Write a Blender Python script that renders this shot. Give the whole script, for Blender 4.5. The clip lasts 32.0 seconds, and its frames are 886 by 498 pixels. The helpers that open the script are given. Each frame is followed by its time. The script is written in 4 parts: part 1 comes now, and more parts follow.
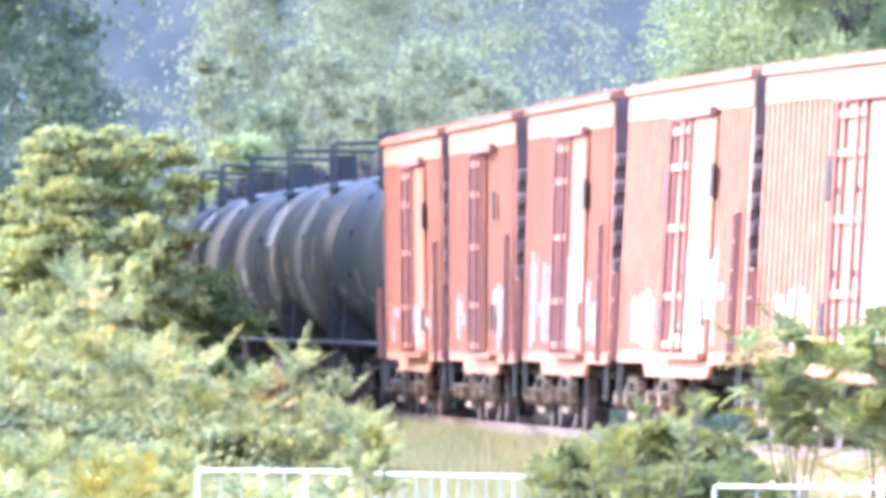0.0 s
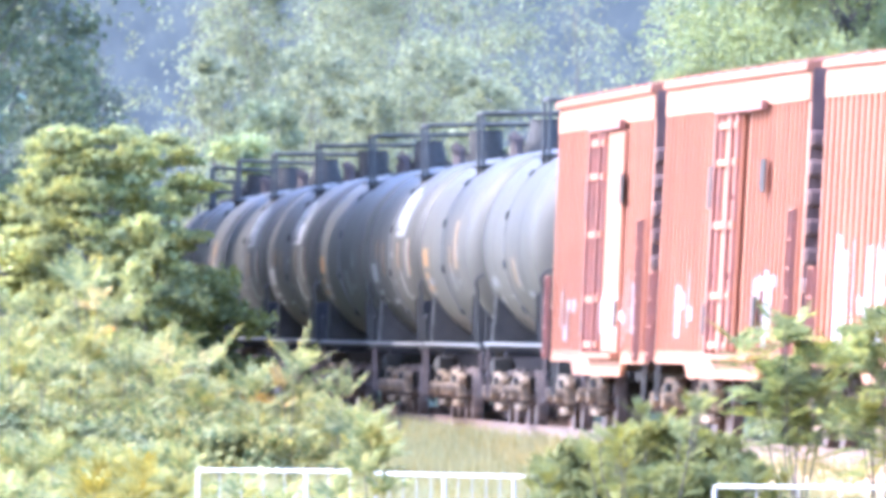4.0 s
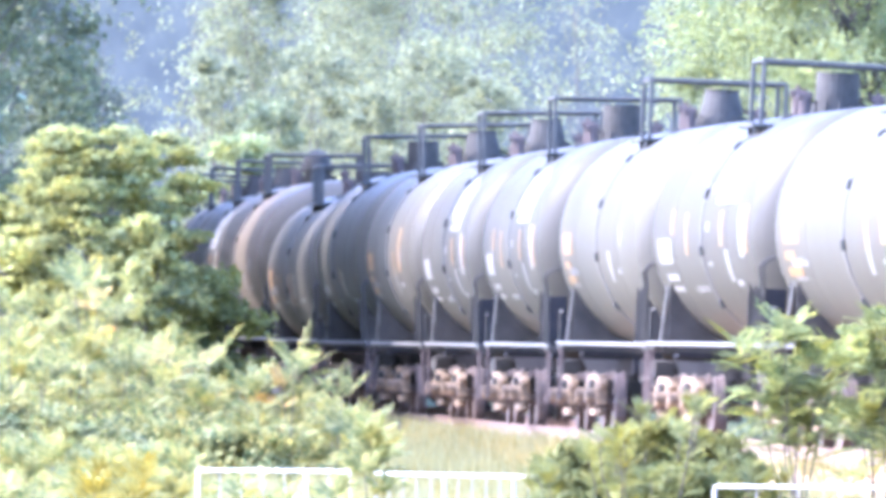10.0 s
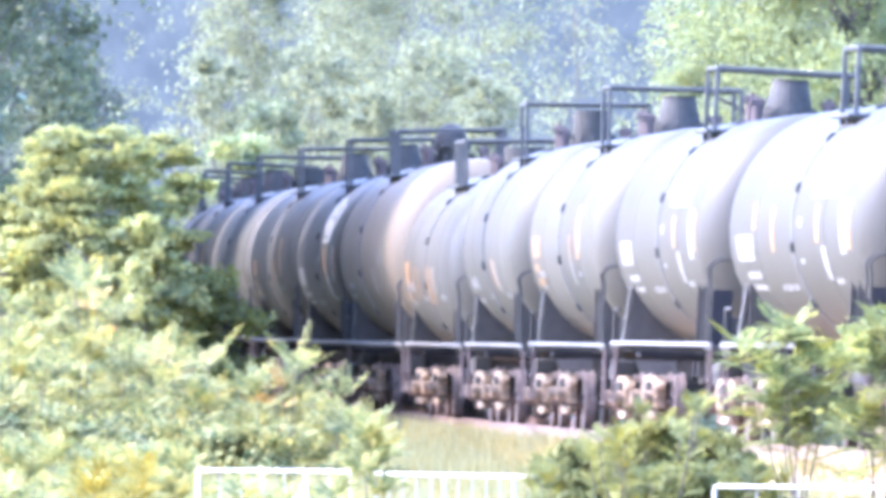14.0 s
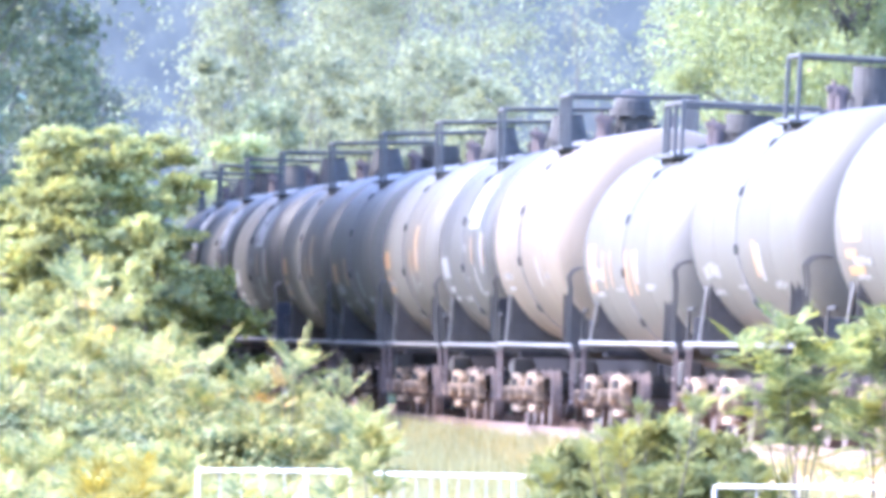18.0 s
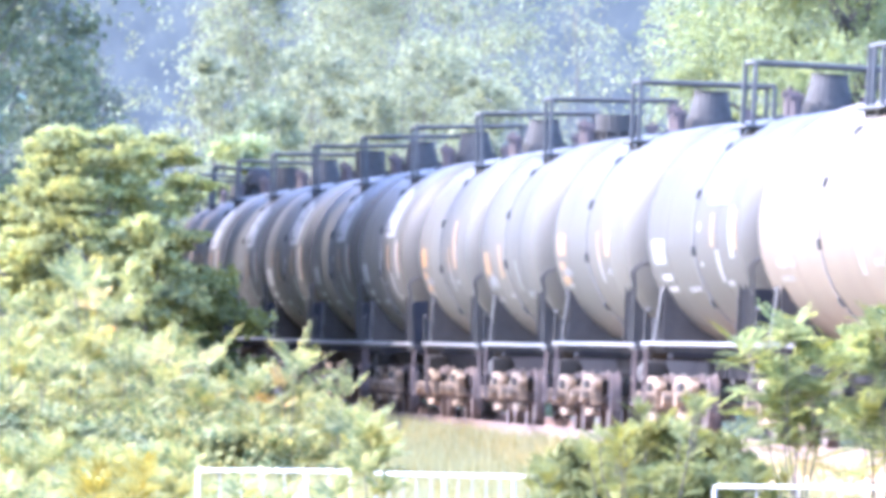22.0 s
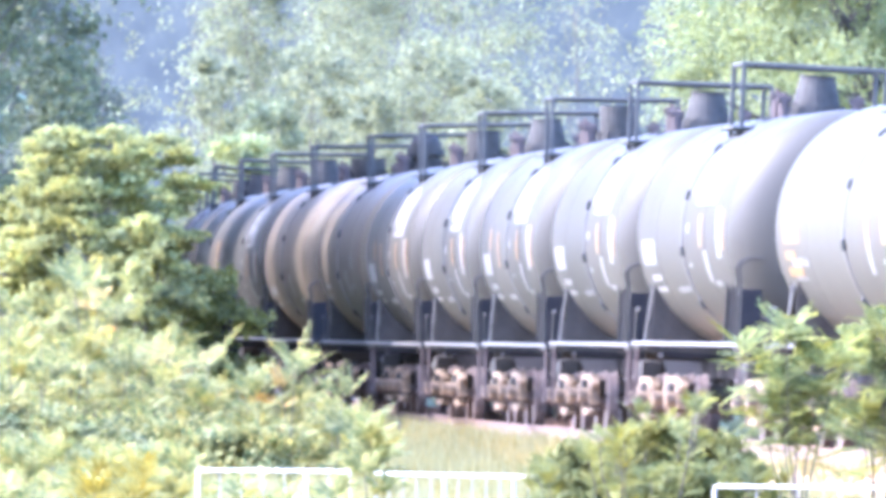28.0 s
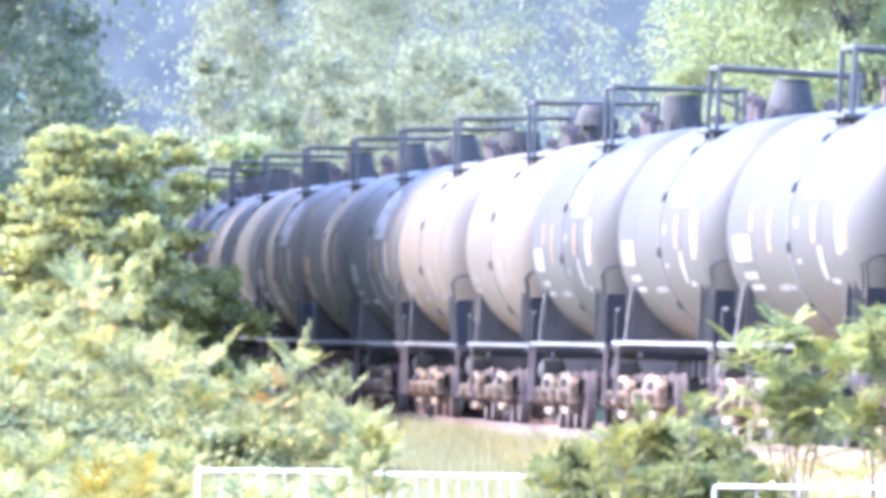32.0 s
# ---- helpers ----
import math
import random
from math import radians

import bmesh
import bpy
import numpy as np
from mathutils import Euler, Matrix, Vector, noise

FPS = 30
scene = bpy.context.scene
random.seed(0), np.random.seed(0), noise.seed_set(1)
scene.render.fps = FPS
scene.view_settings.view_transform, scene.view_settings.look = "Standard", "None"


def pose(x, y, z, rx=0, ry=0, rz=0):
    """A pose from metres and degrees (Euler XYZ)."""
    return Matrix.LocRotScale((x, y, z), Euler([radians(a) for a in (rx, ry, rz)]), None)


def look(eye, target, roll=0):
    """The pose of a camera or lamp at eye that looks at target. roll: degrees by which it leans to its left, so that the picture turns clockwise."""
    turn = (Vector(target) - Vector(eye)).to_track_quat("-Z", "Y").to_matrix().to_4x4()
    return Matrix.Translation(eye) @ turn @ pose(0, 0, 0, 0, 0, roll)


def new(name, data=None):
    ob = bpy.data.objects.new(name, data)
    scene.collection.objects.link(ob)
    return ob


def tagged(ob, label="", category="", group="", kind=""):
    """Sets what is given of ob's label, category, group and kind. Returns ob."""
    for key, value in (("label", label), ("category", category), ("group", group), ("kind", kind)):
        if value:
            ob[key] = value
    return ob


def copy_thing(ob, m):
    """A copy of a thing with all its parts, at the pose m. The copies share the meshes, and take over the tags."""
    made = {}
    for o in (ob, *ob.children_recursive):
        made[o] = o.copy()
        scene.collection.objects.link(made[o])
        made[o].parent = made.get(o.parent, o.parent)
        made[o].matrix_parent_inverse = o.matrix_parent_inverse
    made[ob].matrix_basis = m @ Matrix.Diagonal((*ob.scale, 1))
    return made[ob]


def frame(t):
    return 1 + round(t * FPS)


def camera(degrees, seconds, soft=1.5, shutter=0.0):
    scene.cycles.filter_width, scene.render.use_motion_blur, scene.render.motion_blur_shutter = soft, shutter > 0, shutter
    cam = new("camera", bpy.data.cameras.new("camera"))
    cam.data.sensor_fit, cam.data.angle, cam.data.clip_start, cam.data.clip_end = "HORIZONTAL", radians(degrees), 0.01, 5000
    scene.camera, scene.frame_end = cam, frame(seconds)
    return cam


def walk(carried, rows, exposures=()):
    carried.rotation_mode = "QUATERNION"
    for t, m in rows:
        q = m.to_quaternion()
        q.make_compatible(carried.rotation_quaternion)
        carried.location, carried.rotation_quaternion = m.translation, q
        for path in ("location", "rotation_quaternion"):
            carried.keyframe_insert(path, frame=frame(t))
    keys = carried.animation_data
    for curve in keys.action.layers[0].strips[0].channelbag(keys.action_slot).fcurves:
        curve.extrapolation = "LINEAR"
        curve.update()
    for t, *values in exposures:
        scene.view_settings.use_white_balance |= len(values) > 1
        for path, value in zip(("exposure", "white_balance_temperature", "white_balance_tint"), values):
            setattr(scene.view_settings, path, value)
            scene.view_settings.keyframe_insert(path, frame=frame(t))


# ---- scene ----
EYE = (0.0, 0.0, 1.66)
cam = camera(3.425, 32.0, soft=5.0)
VIEW = look(EYE, (0.0, 100.0, 1.66 + 100.0 * (563.0 - 441.0) / 26222.5))
walk(cam, [(0, VIEW), (32, VIEW)], [(0, 3.8, 4850, 25), (4.5, 3.8, 4850, 25), (9, 4.05, 4870, 28), (32, 4.05, 4870, 28)])

# ---- light: late sun from the side of the line, veiled by a bright hazy sky ----
SUN_HIGH, SUN_TURN = radians(42), radians(274)
world = bpy.data.worlds.new("sky")
scene.world = world
world.use_nodes = True
sky = world.node_tree.nodes.new("ShaderNodeTexSky")
sky.sky_type, sky.sun_disc = "NISHITA", False
sky.sun_elevation, sky.sun_rotation = SUN_HIGH, SUN_TURN
sky.dust_density = 3.0
back = world.node_tree.nodes["Background"]
back.inputs[1].default_value = 0.15
world.node_tree.links.new(sky.outputs[0], back.inputs[0])
sun = new("sun", bpy.data.lights.new("sun", "SUN"))
sun.data.energy, sun.data.angle, sun.data.color = 1.25, radians(2.0), (1.0, 0.84, 0.6)
SUN_WAY = Vector((math.cos(SUN_HIGH) * math.sin(SUN_TURN), math.cos(SUN_HIGH) * math.cos(SUN_TURN), math.sin(SUN_HIGH)))
sun.matrix_world = look(SUN_WAY * 300, (0, 0, 0))


# ---- materials ----
def material(name, color, color2=None, scale=3.0, rough=0.6, metal=0.0, bump=0.0, streak=(1, 1, 1), fine=18.0, random_tone=0.0, coat=0.0, gloss=0.5):
    """A surface whose colour wanders between two tones at two scales, with fine relief."""
    m = bpy.data.materials.new(name)
    m.use_nodes = True
    n, l = m.node_tree.nodes, m.node_tree.links
    b = n["Principled BSDF"]
    b.inputs["Roughness"].default_value, b.inputs["Metallic"].default_value = rough, metal
    b.inputs["Coat Weight"].default_value = coat
    b.inputs["Specular IOR Level"].default_value = gloss
    color2 = color2 or tuple(c * 0.7 for c in color)
    tc, mp = n.new("ShaderNodeTexCoord"), n.new("ShaderNodeMapping")
    mp.inputs["Scale"].default_value = streak
    l.new(tc.outputs["Object"], mp.inputs[0])
    big, small = n.new("ShaderNodeTexNoise"), n.new("ShaderNodeTexNoise")
    big.inputs["Scale"].default_value, small.inputs["Scale"].default_value = scale, fine
    big.inputs["Detail"].default_value, small.inputs["Detail"].default_value = 6, 3
    l.new(mp.outputs[0], big.inputs[0]), l.new(mp.outputs[0], small.inputs[0])
    add = n.new("ShaderNodeMath")
    add.operation = "MULTIPLY_ADD"
    add.inputs[1].default_value = 0.35
    l.new(small.outputs[0], add.inputs[0]), l.new(big.outputs[0], add.inputs[2])
    ramp = n.new("ShaderNodeValToRGB")
    ramp.color_ramp.elements[0].position, ramp.color_ramp.elements[1].position = 0.48, 0.86
    ramp.color_ramp.elements[0].color, ramp.color_ramp.elements[1].color = (*color, 1), (*color2, 1)
    l.new(add.outputs[0], ramp.inputs[0])
    out = ramp.outputs[0]
    if random_tone:
        info, hsv, rng = n.new("ShaderNodeObjectInfo"), n.new("ShaderNodeHueSaturation"), n.new("ShaderNodeMapRange")
        rng.inputs[3].default_value, rng.inputs[4].default_value = 1 - random_tone, 1 + random_tone
        l.new(info.outputs["Random"], rng.inputs[0]), l.new(rng.outputs[0], hsv.inputs["Value"]), l.new(out, hsv.inputs["Color"])
        out = hsv.outputs[0]
    l.new(out, b.inputs["Base Color"])
    if bump:
        bp = n.new("ShaderNodeBump")
        bp.inputs["Strength"].default_value, bp.inputs["Distance"].default_value = bump, 0.03
        l.new(small.outputs[0], bp.inputs["Height"]), l.new(bp.outputs[0], b.inputs["Normal"])
    return m


def leaf_material(name, dark, light, translucent=0.42, rough=0.65):
    m = bpy.data.materials.new(name)
    m.use_nodes = True
    n, l = m.node_tree.nodes, m.node_tree.links
    b, o = n["Principled BSDF"], n["Material Output"]
    b.inputs["Roughness"].default_value, b.inputs["Specular IOR Level"].default_value = rough, 0.1
    geo, ramp = n.new("ShaderNodeNewGeometry"), n.new("ShaderNodeValToRGB")
    ramp.color_ramp.elements[0].color, ramp.color_ramp.elements[1].color = (*dark, 1), (*light, 1)
    l.new(geo.outputs["Random Per Island"], ramp.inputs[0])
    tc, nz, mx = n.new("ShaderNodeTexCoord"), n.new("ShaderNodeTexNoise"), n.new("ShaderNodeHueSaturation")
    nz.inputs["Scale"].default_value = 1.2
    l.new(tc.outputs["Object"], nz.inputs[0])
    rng = n.new("ShaderNodeMapRange")
    rng.inputs[1].default_value, rng.inputs[2].default_value, rng.inputs[3].default_value, rng.inputs[4].default_value = 0.3, 0.7, 0.72, 1.28
    l.new(nz.outputs[0], rng.inputs[0]), l.new(rng.outputs[0], mx.inputs["Value"]), l.new(ramp.outputs[0], mx.inputs["Color"])
    patch, tint, dull = n.new("ShaderNodeTexNoise"), n.new("ShaderNodeMapRange"), n.new("ShaderNodeMapRange")
    patch.inputs["Scale"].default_value, patch.inputs["Detail"].default_value = 2.1, 2
    l.new(tc.outputs["Object"], patch.inputs[0])
    tint.inputs[1].default_value, tint.inputs[2].default_value, tint.inputs[3].default_value, tint.inputs[4].default_value = 0.3, 0.7, 0.468, 0.522
    dull.inputs[1].default_value, dull.inputs[2].default_value, dull.inputs[3].default_value, dull.inputs[4].default_value = 0.3, 0.7, 1.35, 0.82
    l.new(patch.outputs[0], tint.inputs[0]), l.new(tint.outputs[0], mx.inputs["Hue"])
    l.new(patch.outputs[0], dull.inputs[0]), l.new(dull.outputs[0], mx.inputs["Saturation"])
    l.new(mx.outputs[0], b.inputs["Base Color"])
    t, mix = n.new("ShaderNodeBsdfTranslucent"), n.new("ShaderNodeMixShader")
    mix.inputs[0].default_value = translucent
    l.new(mx.outputs[0], t.inputs[0]), l.new(b.outputs[0], mix.inputs[1]), l.new(t.outputs[0], mix.inputs[2]), l.new(mix.outputs[0], o.inputs[0])
    return m


RED = material("boxcar_red_paint", (0.208, 0.084, 0.041), (0.162, 0.062, 0.031), 1.2, 0.6, streak=(1, 1, 0.2), bump=0.1, gloss=0.2)
# lighter copy of the red; on pale_a it carries the glare of the sun
PALE_RED = material("pale_pink_paint", (0.238, 0.118, 0.062), (0.182, 0.081, 0.042), 2.5, 0.65, bump=0.1, gloss=0.2)
RED_DARK = material("dark_red_frame", (0.17, 0.06, 0.038), (0.11, 0.045, 0.03), 3, 0.7, bump=0.2)
RUST = material("rusty_steel", (0.085, 0.06, 0.047), (0.045, 0.033, 0.028), 5, 0.8, bump=0.3)
OILY = material("oily_brown_fitting", (0.085, 0.066, 0.058), (0.055, 0.045, 0.042), 6, 0.8, bump=0.2, gloss=0.1)
DUSTY = material("dusty_brown_casting", (0.185, 0.125, 0.068), (0.06, 0.044, 0.029), 11, 0.85, bump=0.5)
BLACK = material("black_steel", (0.036, 0.038, 0.035), (0.055, 0.055, 0.05), 3, 0.8, bump=0.15, gloss=0.2)
GRIME = material("dark_underframe", (0.031, 0.03, 0.027), (0.049, 0.045, 0.039), 4, 0.85, bump=0.3, gloss=0.1)
TANK_GREY = material("grey_tank_paint", (0.039, 0.0366, 0.0288), (0.0325, 0.0304, 0.0238), 0.9, 0.55, streak=(1, 1, 0.12), bump=0.05, gloss=0.13)
TANK_WHITE = material("white_tank_paint", (0.0505, 0.0477, 0.0374), (0.04, 0.0373, 0.0287), 0.9, 0.55, streak=(1, 1, 0.12), bump=0.05, gloss=0.13)
TANK_CREAM = material("cream_tank_paint", (0.088, 0.073, 0.05), (0.068, 0.055, 0.037), 0.9, 0.55, streak=(1, 1, 0.12), bump=0.05, gloss=0.13)
SEAM = material("weld_seam", (0.06, 0.058, 0.058), (0.1, 0.095, 0.09), 5, 0.6)
PALE = material("pale_sill_paint", (0.09, 0.085, 0.073), (0.056, 0.052, 0.045), 4, 0.6)
MARK = material("worn_white_marking", (0.13, 0.127, 0.115), (0.085, 0.082, 0.074), 6, 0.5)
# boxcar ends: shade of the gaps put into a darker brown
END_STEEL = material("shade_brown_end_steel", (0.06, 0.036, 0.032), (0.085, 0.055, 0.045), 3, 0.8, bump=0.2, gloss=0.15)
HOUSING = material("weathered_grey_housing", (0.044, 0.042, 0.037), (0.026, 0.025, 0.022), 5, 0.75, bump=0.2, gloss=0.15)
# black plate, darkened further for the shade under the tanks
SHIELD = material("shade_black_plate", (0.014, 0.014, 0.015), (0.022, 0.02, 0.02), 4, 0.85, gloss=0.1)
HANDRAIL = material("weathered_pipe_paint", (0.02, 0.0195, 0.0165), (0.034, 0.031, 0.025), 5, 0.75, gloss=0.15)
SPRAY = material("white_spray_paint", (0.3, 0.285, 0.265), (0.16, 0.14, 0.125), 5, 0.6)
ORANGE = material("orange_placard", (0.15, 0.08, 0.02), (0.11, 0.058, 0.014), 6, 0.5)
GREEN_PAINT = material("green_spray_paint", (0.10, 0.55, 0.36), (0.2, 0.65, 0.5), 5, 0.5)
RAIL = material("rail_steel", (0.20, 0.14, 0.11), (0.12, 0.08, 0.06), 6, 0.6, 0.5, bump=0.2)
TIE = material("weathered_tie", (0.12, 0.085, 0.065), (0.07, 0.05, 0.04), 5, 0.9, bump=0.4)
BALLAST = material("reddish_gravel", (0.36, 0.22, 0.108), (0.23, 0.145, 0.075), 7, 0.95, bump=0.8, fine=40)
SOIL = material("dry_grassy_soil", (0.182, 0.16, 0.066), (0.12, 0.114, 0.046), 0.8, 0.95, bump=0.6, fine=9)
BARK = material("bark", (0.1, 0.085, 0.07), (0.06, 0.052, 0.045), 8, 0.9, bump=0.6, streak=(1, 1, 0.2))
TWIG = material("green_twig", (0.06, 0.052, 0.03), (0.045, 0.04, 0.025), 8, 0.8)
WHITE_PAINT = material("white_rail_paint", (0.26, 0.26, 0.252), (0.2, 0.195, 0.185), 8, 0.5)
LEAF_NEAR = leaf_material("yellow_green_leaves", (0.122, 0.148, 0.061), (0.29, 0.286, 0.105))
LEAF_BUSH = leaf_material("bush_leaves", (0.079, 0.106, 0.0435), (0.27, 0.256, 0.1))
LEAF_SAPLING = leaf_material("sapling_leaves", (0.088, 0.114, 0.044), (0.245, 0.255, 0.088))
LEAF_DEEP = leaf_material("deep_green_leaves", (0.09, 0.102, 0.035), (0.168, 0.168, 0.056))
# far leaves: the blue tint of distance haze is mixed into the green
LEAF_FAR = leaf_material("haze_tinted_leaves", (0.097, 0.112, 0.073), (0.192, 0.203, 0.11), 0.6)
LEAF_LIGHT = leaf_material("light_green_leaves", (0.158, 0.188, 0.086), (0.226, 0.252, 0.117), 0.55)
LEAF_DUSK = leaf_material("dull_green_leaves", (0.09, 0.11, 0.065), (0.165, 0.185, 0.095))
# darker leaf green that carries the shade deep in the wood
LEAF_WOOD_SHADE = leaf_material("wood_shade_leaves", (0.075, 0.088, 0.07), (0.105, 0.118, 0.088), 0.5)
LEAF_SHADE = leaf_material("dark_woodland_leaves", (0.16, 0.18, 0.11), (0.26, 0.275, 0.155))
GRASS = leaf_material("dry_grass", (0.188, 0.176, 0.074), (0.315, 0.287, 0.134), 0.4, 0.7)
LEAF_GOLD = leaf_material("golden_leaves", (0.17, 0.165, 0.05), (0.3, 0.262, 0.072), 0.4, 0.7)
LEAF_TIP = leaf_material("reddish_young_leaves", (0.26, 0.2, 0.08), (0.38, 0.29, 0.12), 0.4, 0.7)


# ---- mesh helpers ----
def finish(name, bm, mat, smooth=False):
    me = bpy.data.meshes.new(name)
    bm.to_mesh(me)
    bm.free()
    me.materials.append(mat)
    if smooth:
        me.shade_smooth()
    return me


def part(name, bm, mat, parent=None, label="", smooth=False, m=None):
    ob = new(name, bm if isinstance(bm, bpy.types.Mesh) else finish(name, bm, mat, smooth))
    if parent:
        ob.parent = parent
    if m:
        ob.matrix_basis = m
    return tagged(ob, label)


def box(bm, size, at, rot=(0, 0, 0), bevel=0.0):
    m = pose(*at, *rot) @ Matrix.Diagonal((*size, 1))
    r = bmesh.ops.create_cube(bm, size=1, matrix=m)
    if bevel:
        edges = list({e for v in r["verts"] for e in v.link_edges})
        bmesh.ops.bevel(bm, geom=edges, offset=bevel, segments=2, affect="EDGES", profile=0.5)
    return bm


def rod(bm, a, b, r, r2=None, seg=8, caps=True):
    a, b = Vector(a), Vector(b)
    d = b - a
    m = Matrix.Translation((a + b) / 2) @ d.to_track_quat("Z", "Y").to_matrix().to_4x4()
    bmesh.ops.create_cone(bm, cap_ends=caps, segments=seg, radius1=r, radius2=r if r2 is None else r2, depth=d.length, matrix=m)
    return bm


def pipe(bm, pts, r, seg=8):
    for a, b in zip(pts, pts[1:]):
        rod(bm, a, b, r, seg=seg)
    for p in pts[1:-1]:
        bmesh.ops.create_icosphere(bm, subdivisions=1, radius=r * 1.02, matrix=Matrix.Translation(p))
    return bm


def lathe_x(bm, rings, zc, seg=48):
    """Rings of (x, radius) turned about a lengthwise axis at height zc."""
    loops = []
    for x, r in rings:
        loops.append([bm.verts.new((x, r * math.cos(2 * math.pi * i / seg), zc + r * math.sin(2 * math.pi * i / seg))) for i in range(seg)])
    for p, q in zip(loops, loops[1:]):
        for i in range(seg):
            bm.faces.new((p[i], p[(i + 1) % seg], q[(i + 1) % seg], q[i]))
    bm.faces.new(loops[0][::-1])
    bm.faces.new(loops[-1])
    bmesh.ops.recalc_face_normals(bm, faces=bm.faces)
    return bm


def B():
    return bmesh.new()


# ---- the line: a gentle bend, and the speed of the train ----
STEP = 1.0
ARC = np.arange(-620.0, 460.0, STEP)


def heading(s):
    c = np.clip(s, -150.0, 42.0) / 100
    th = 0.0631913 + 0.0357569 * c + 0.164351 * c ** 2 + 0.133605 * c ** 3
    slope = (0.0357569 + 2 * 0.164351 * c + 3 * 0.133605 * c ** 2) / 100
    past = np.where(s > 42, s - 42, np.where(s < -150, s + 150, 0))
    return th + slope * 18 * np.sign(past) * (1 - np.exp(-np.abs(past) / 18))


TURN = heading(ARC)
LINE_X = np.cumsum(np.sin(TURN)) * STEP
LINE_Y = -np.cumsum(np.cos(TURN)) * STEP
ZERO = int(np.argmin(np.abs(ARC)))
LINE_X += 2.66433 - LINE_X[ZERO]
LINE_Y += 219.981 - LINE_Y[ZERO]
LEAN = np.clip(46.8 * np.gradient(TURN, STEP), -0.02, 0.055)


def on_line(s, across=0.0, up=0.0):
    x, y, a, r = (float(np.interp(s, ARC, v)) for v in (LINE_X, LINE_Y, TURN, LEAN))
    return Vector((x + (across + r * up) * math.cos(a), y + across * math.sin(a), up - across * r))


def car_pose(s):
    f, b = on_line(s + 5.0), on_line(s - 5.0)
    x = (f - b).normalized()
    z = Vector((0, 0, 1))
    y = z.cross(x).normalized()
    z = x.cross(y)
    m = Matrix((x, y, z)).transposed().to_4x4()
    m.translation = (f + b) / 2
    return m @ pose(0, 0, 0, -math.degrees(float(np.interp(s, ARC, LEAN))))


def gone(t):
    return 9.9697 * t + 0.00158 * t * t


# ---- rolling stock ----
# Built along x (front towards +x), rail head at z = 0; the side at -y is the one that faces the sun.
def sideframe_mesh():
    bm = B()
    box(bm, (1.75, 0.12, 0.11), (0, 0, 0.76), bevel=0.02)
    box(bm, (0.95, 0.12, 0.10), (0, 0, 0.27), bevel=0.02)
    for e in (-1, 1):
        box(bm, (0.62, 0.11, 0.10), (e * 0.66, 0, 0.42), (0, e * 34, 0), 0.02)
        box(bm, (0.34, 0.12, 0.10), (e * 0.95, 0, 0.70), (0, e * 20, 0), 0.02)
        for d in (-0.13, 0.13):
            box(bm, (0.07, 0.15, 0.30), (e * 0.86 + d, -0.01, 0.52), bevel=0.015)
        box(bm, (0.24, 0.16, 0.07), (e * 0.86, -0.01, 0.66), bevel=0.015)
        box(bm, (0.09, 0.12, 0.40), (e * 0.32, 0, 0.51), bevel=0.02)
    return finish("sideframe", bm, DUSTY)


def wheel_mesh():
    bm = B()
    rod(bm, (0, -0.065, 0), (0, 0.065, 0), 0.42, seg=28)
    rod(bm, (0, 0.03, 0), (0, 0.075, 0), 0.455, seg=28)
    rod(bm, (0, -0.11, 0), (0, -0.06, 0), 0.12, seg=12)
    return finish("wheel", bm, RUST)


def spring_mesh():
    bm = B()
    for x in (-0.14, 0.0, 0.14):
        for i in range(5):
            rod(bm, (x, 0, 0.36 + i * 0.055), (x, 0, 0.39 + i * 0.055), 0.062, seg=10)
    return finish("spring", bm, DUSTY)


def axle_mesh():
    bm = B()
    rod(bm, (0, -1.15, 0), (0, 1.15, 0), 0.075, seg=10)
    return finish("axle", bm, RUST)


def bolster_mesh():
    bm = B()
    box(bm, (0.36, 2.2, 0.24), (0, 0, 0.62), bevel=0.04)
    rod(bm, (0, 0, 0.7), (0, 0, 0.86), 0.19, seg=14)
    return finish("bolster", bm, GRIME)


def cap_mesh():
    bm = B()
    rod(bm, (0, -0.13, 0), (0, 0.0, 0), 0.11, seg=12)
    return finish("bearing_cap", bm, DUSTY)


SIDEFRAME, WHEEL, SPRING, AXLE, BOLSTER, CAP = sideframe_mesh(), wheel_mesh(), spring_mesh(), axle_mesh(), bolster_mesh(), cap_mesh()


def truck(car, x):
    b = part("truck", BOLSTER, None, car, "dusty brown cast steel truck", m=pose(x, 0, 0))
    for side in (-1, 1):
        part("sideframe", SIDEFRAME, None, b, m=pose(0, side * 0.98, 0, 0, 0, 0 if side < 0 else 180))
        part("spring", SPRING, None, b, m=pose(0, side * 0.98, 0))
        for e in (-0.86, 0.86):
            part("wheel", WHEEL, None, b, m=pose(e, side * 0.74, 0.42, 0, 0, 0 if side < 0 else 180))
            part("bearing_cap", CAP, None, b, m=pose(e, side * 1.08, 0.5, 0, 0, 0 if side < 0 else 180))
    for e in (-0.86, 0.86):
        part("axle", AXLE, None, b, m=pose(e, 0, 0.42))
    return b


def coupler(car, x, way):
    bm = B()
    box(bm, (0.75, 0.16, 0.18), (x + way * 0.3, 0, 0.84), bevel=0.03)
    box(bm, (0.26, 0.30, 0.28), (x + way * 0.72, 0.02, 0.84), bevel=0.06)
    pipe(bm, [(x, 0.35, 0.8), (x + way * 0.25, 0.36, 0.5), (x + way * 0.6, 0.25, 0.45)], 0.03)
    part("coupler", bm, GRIME, car)


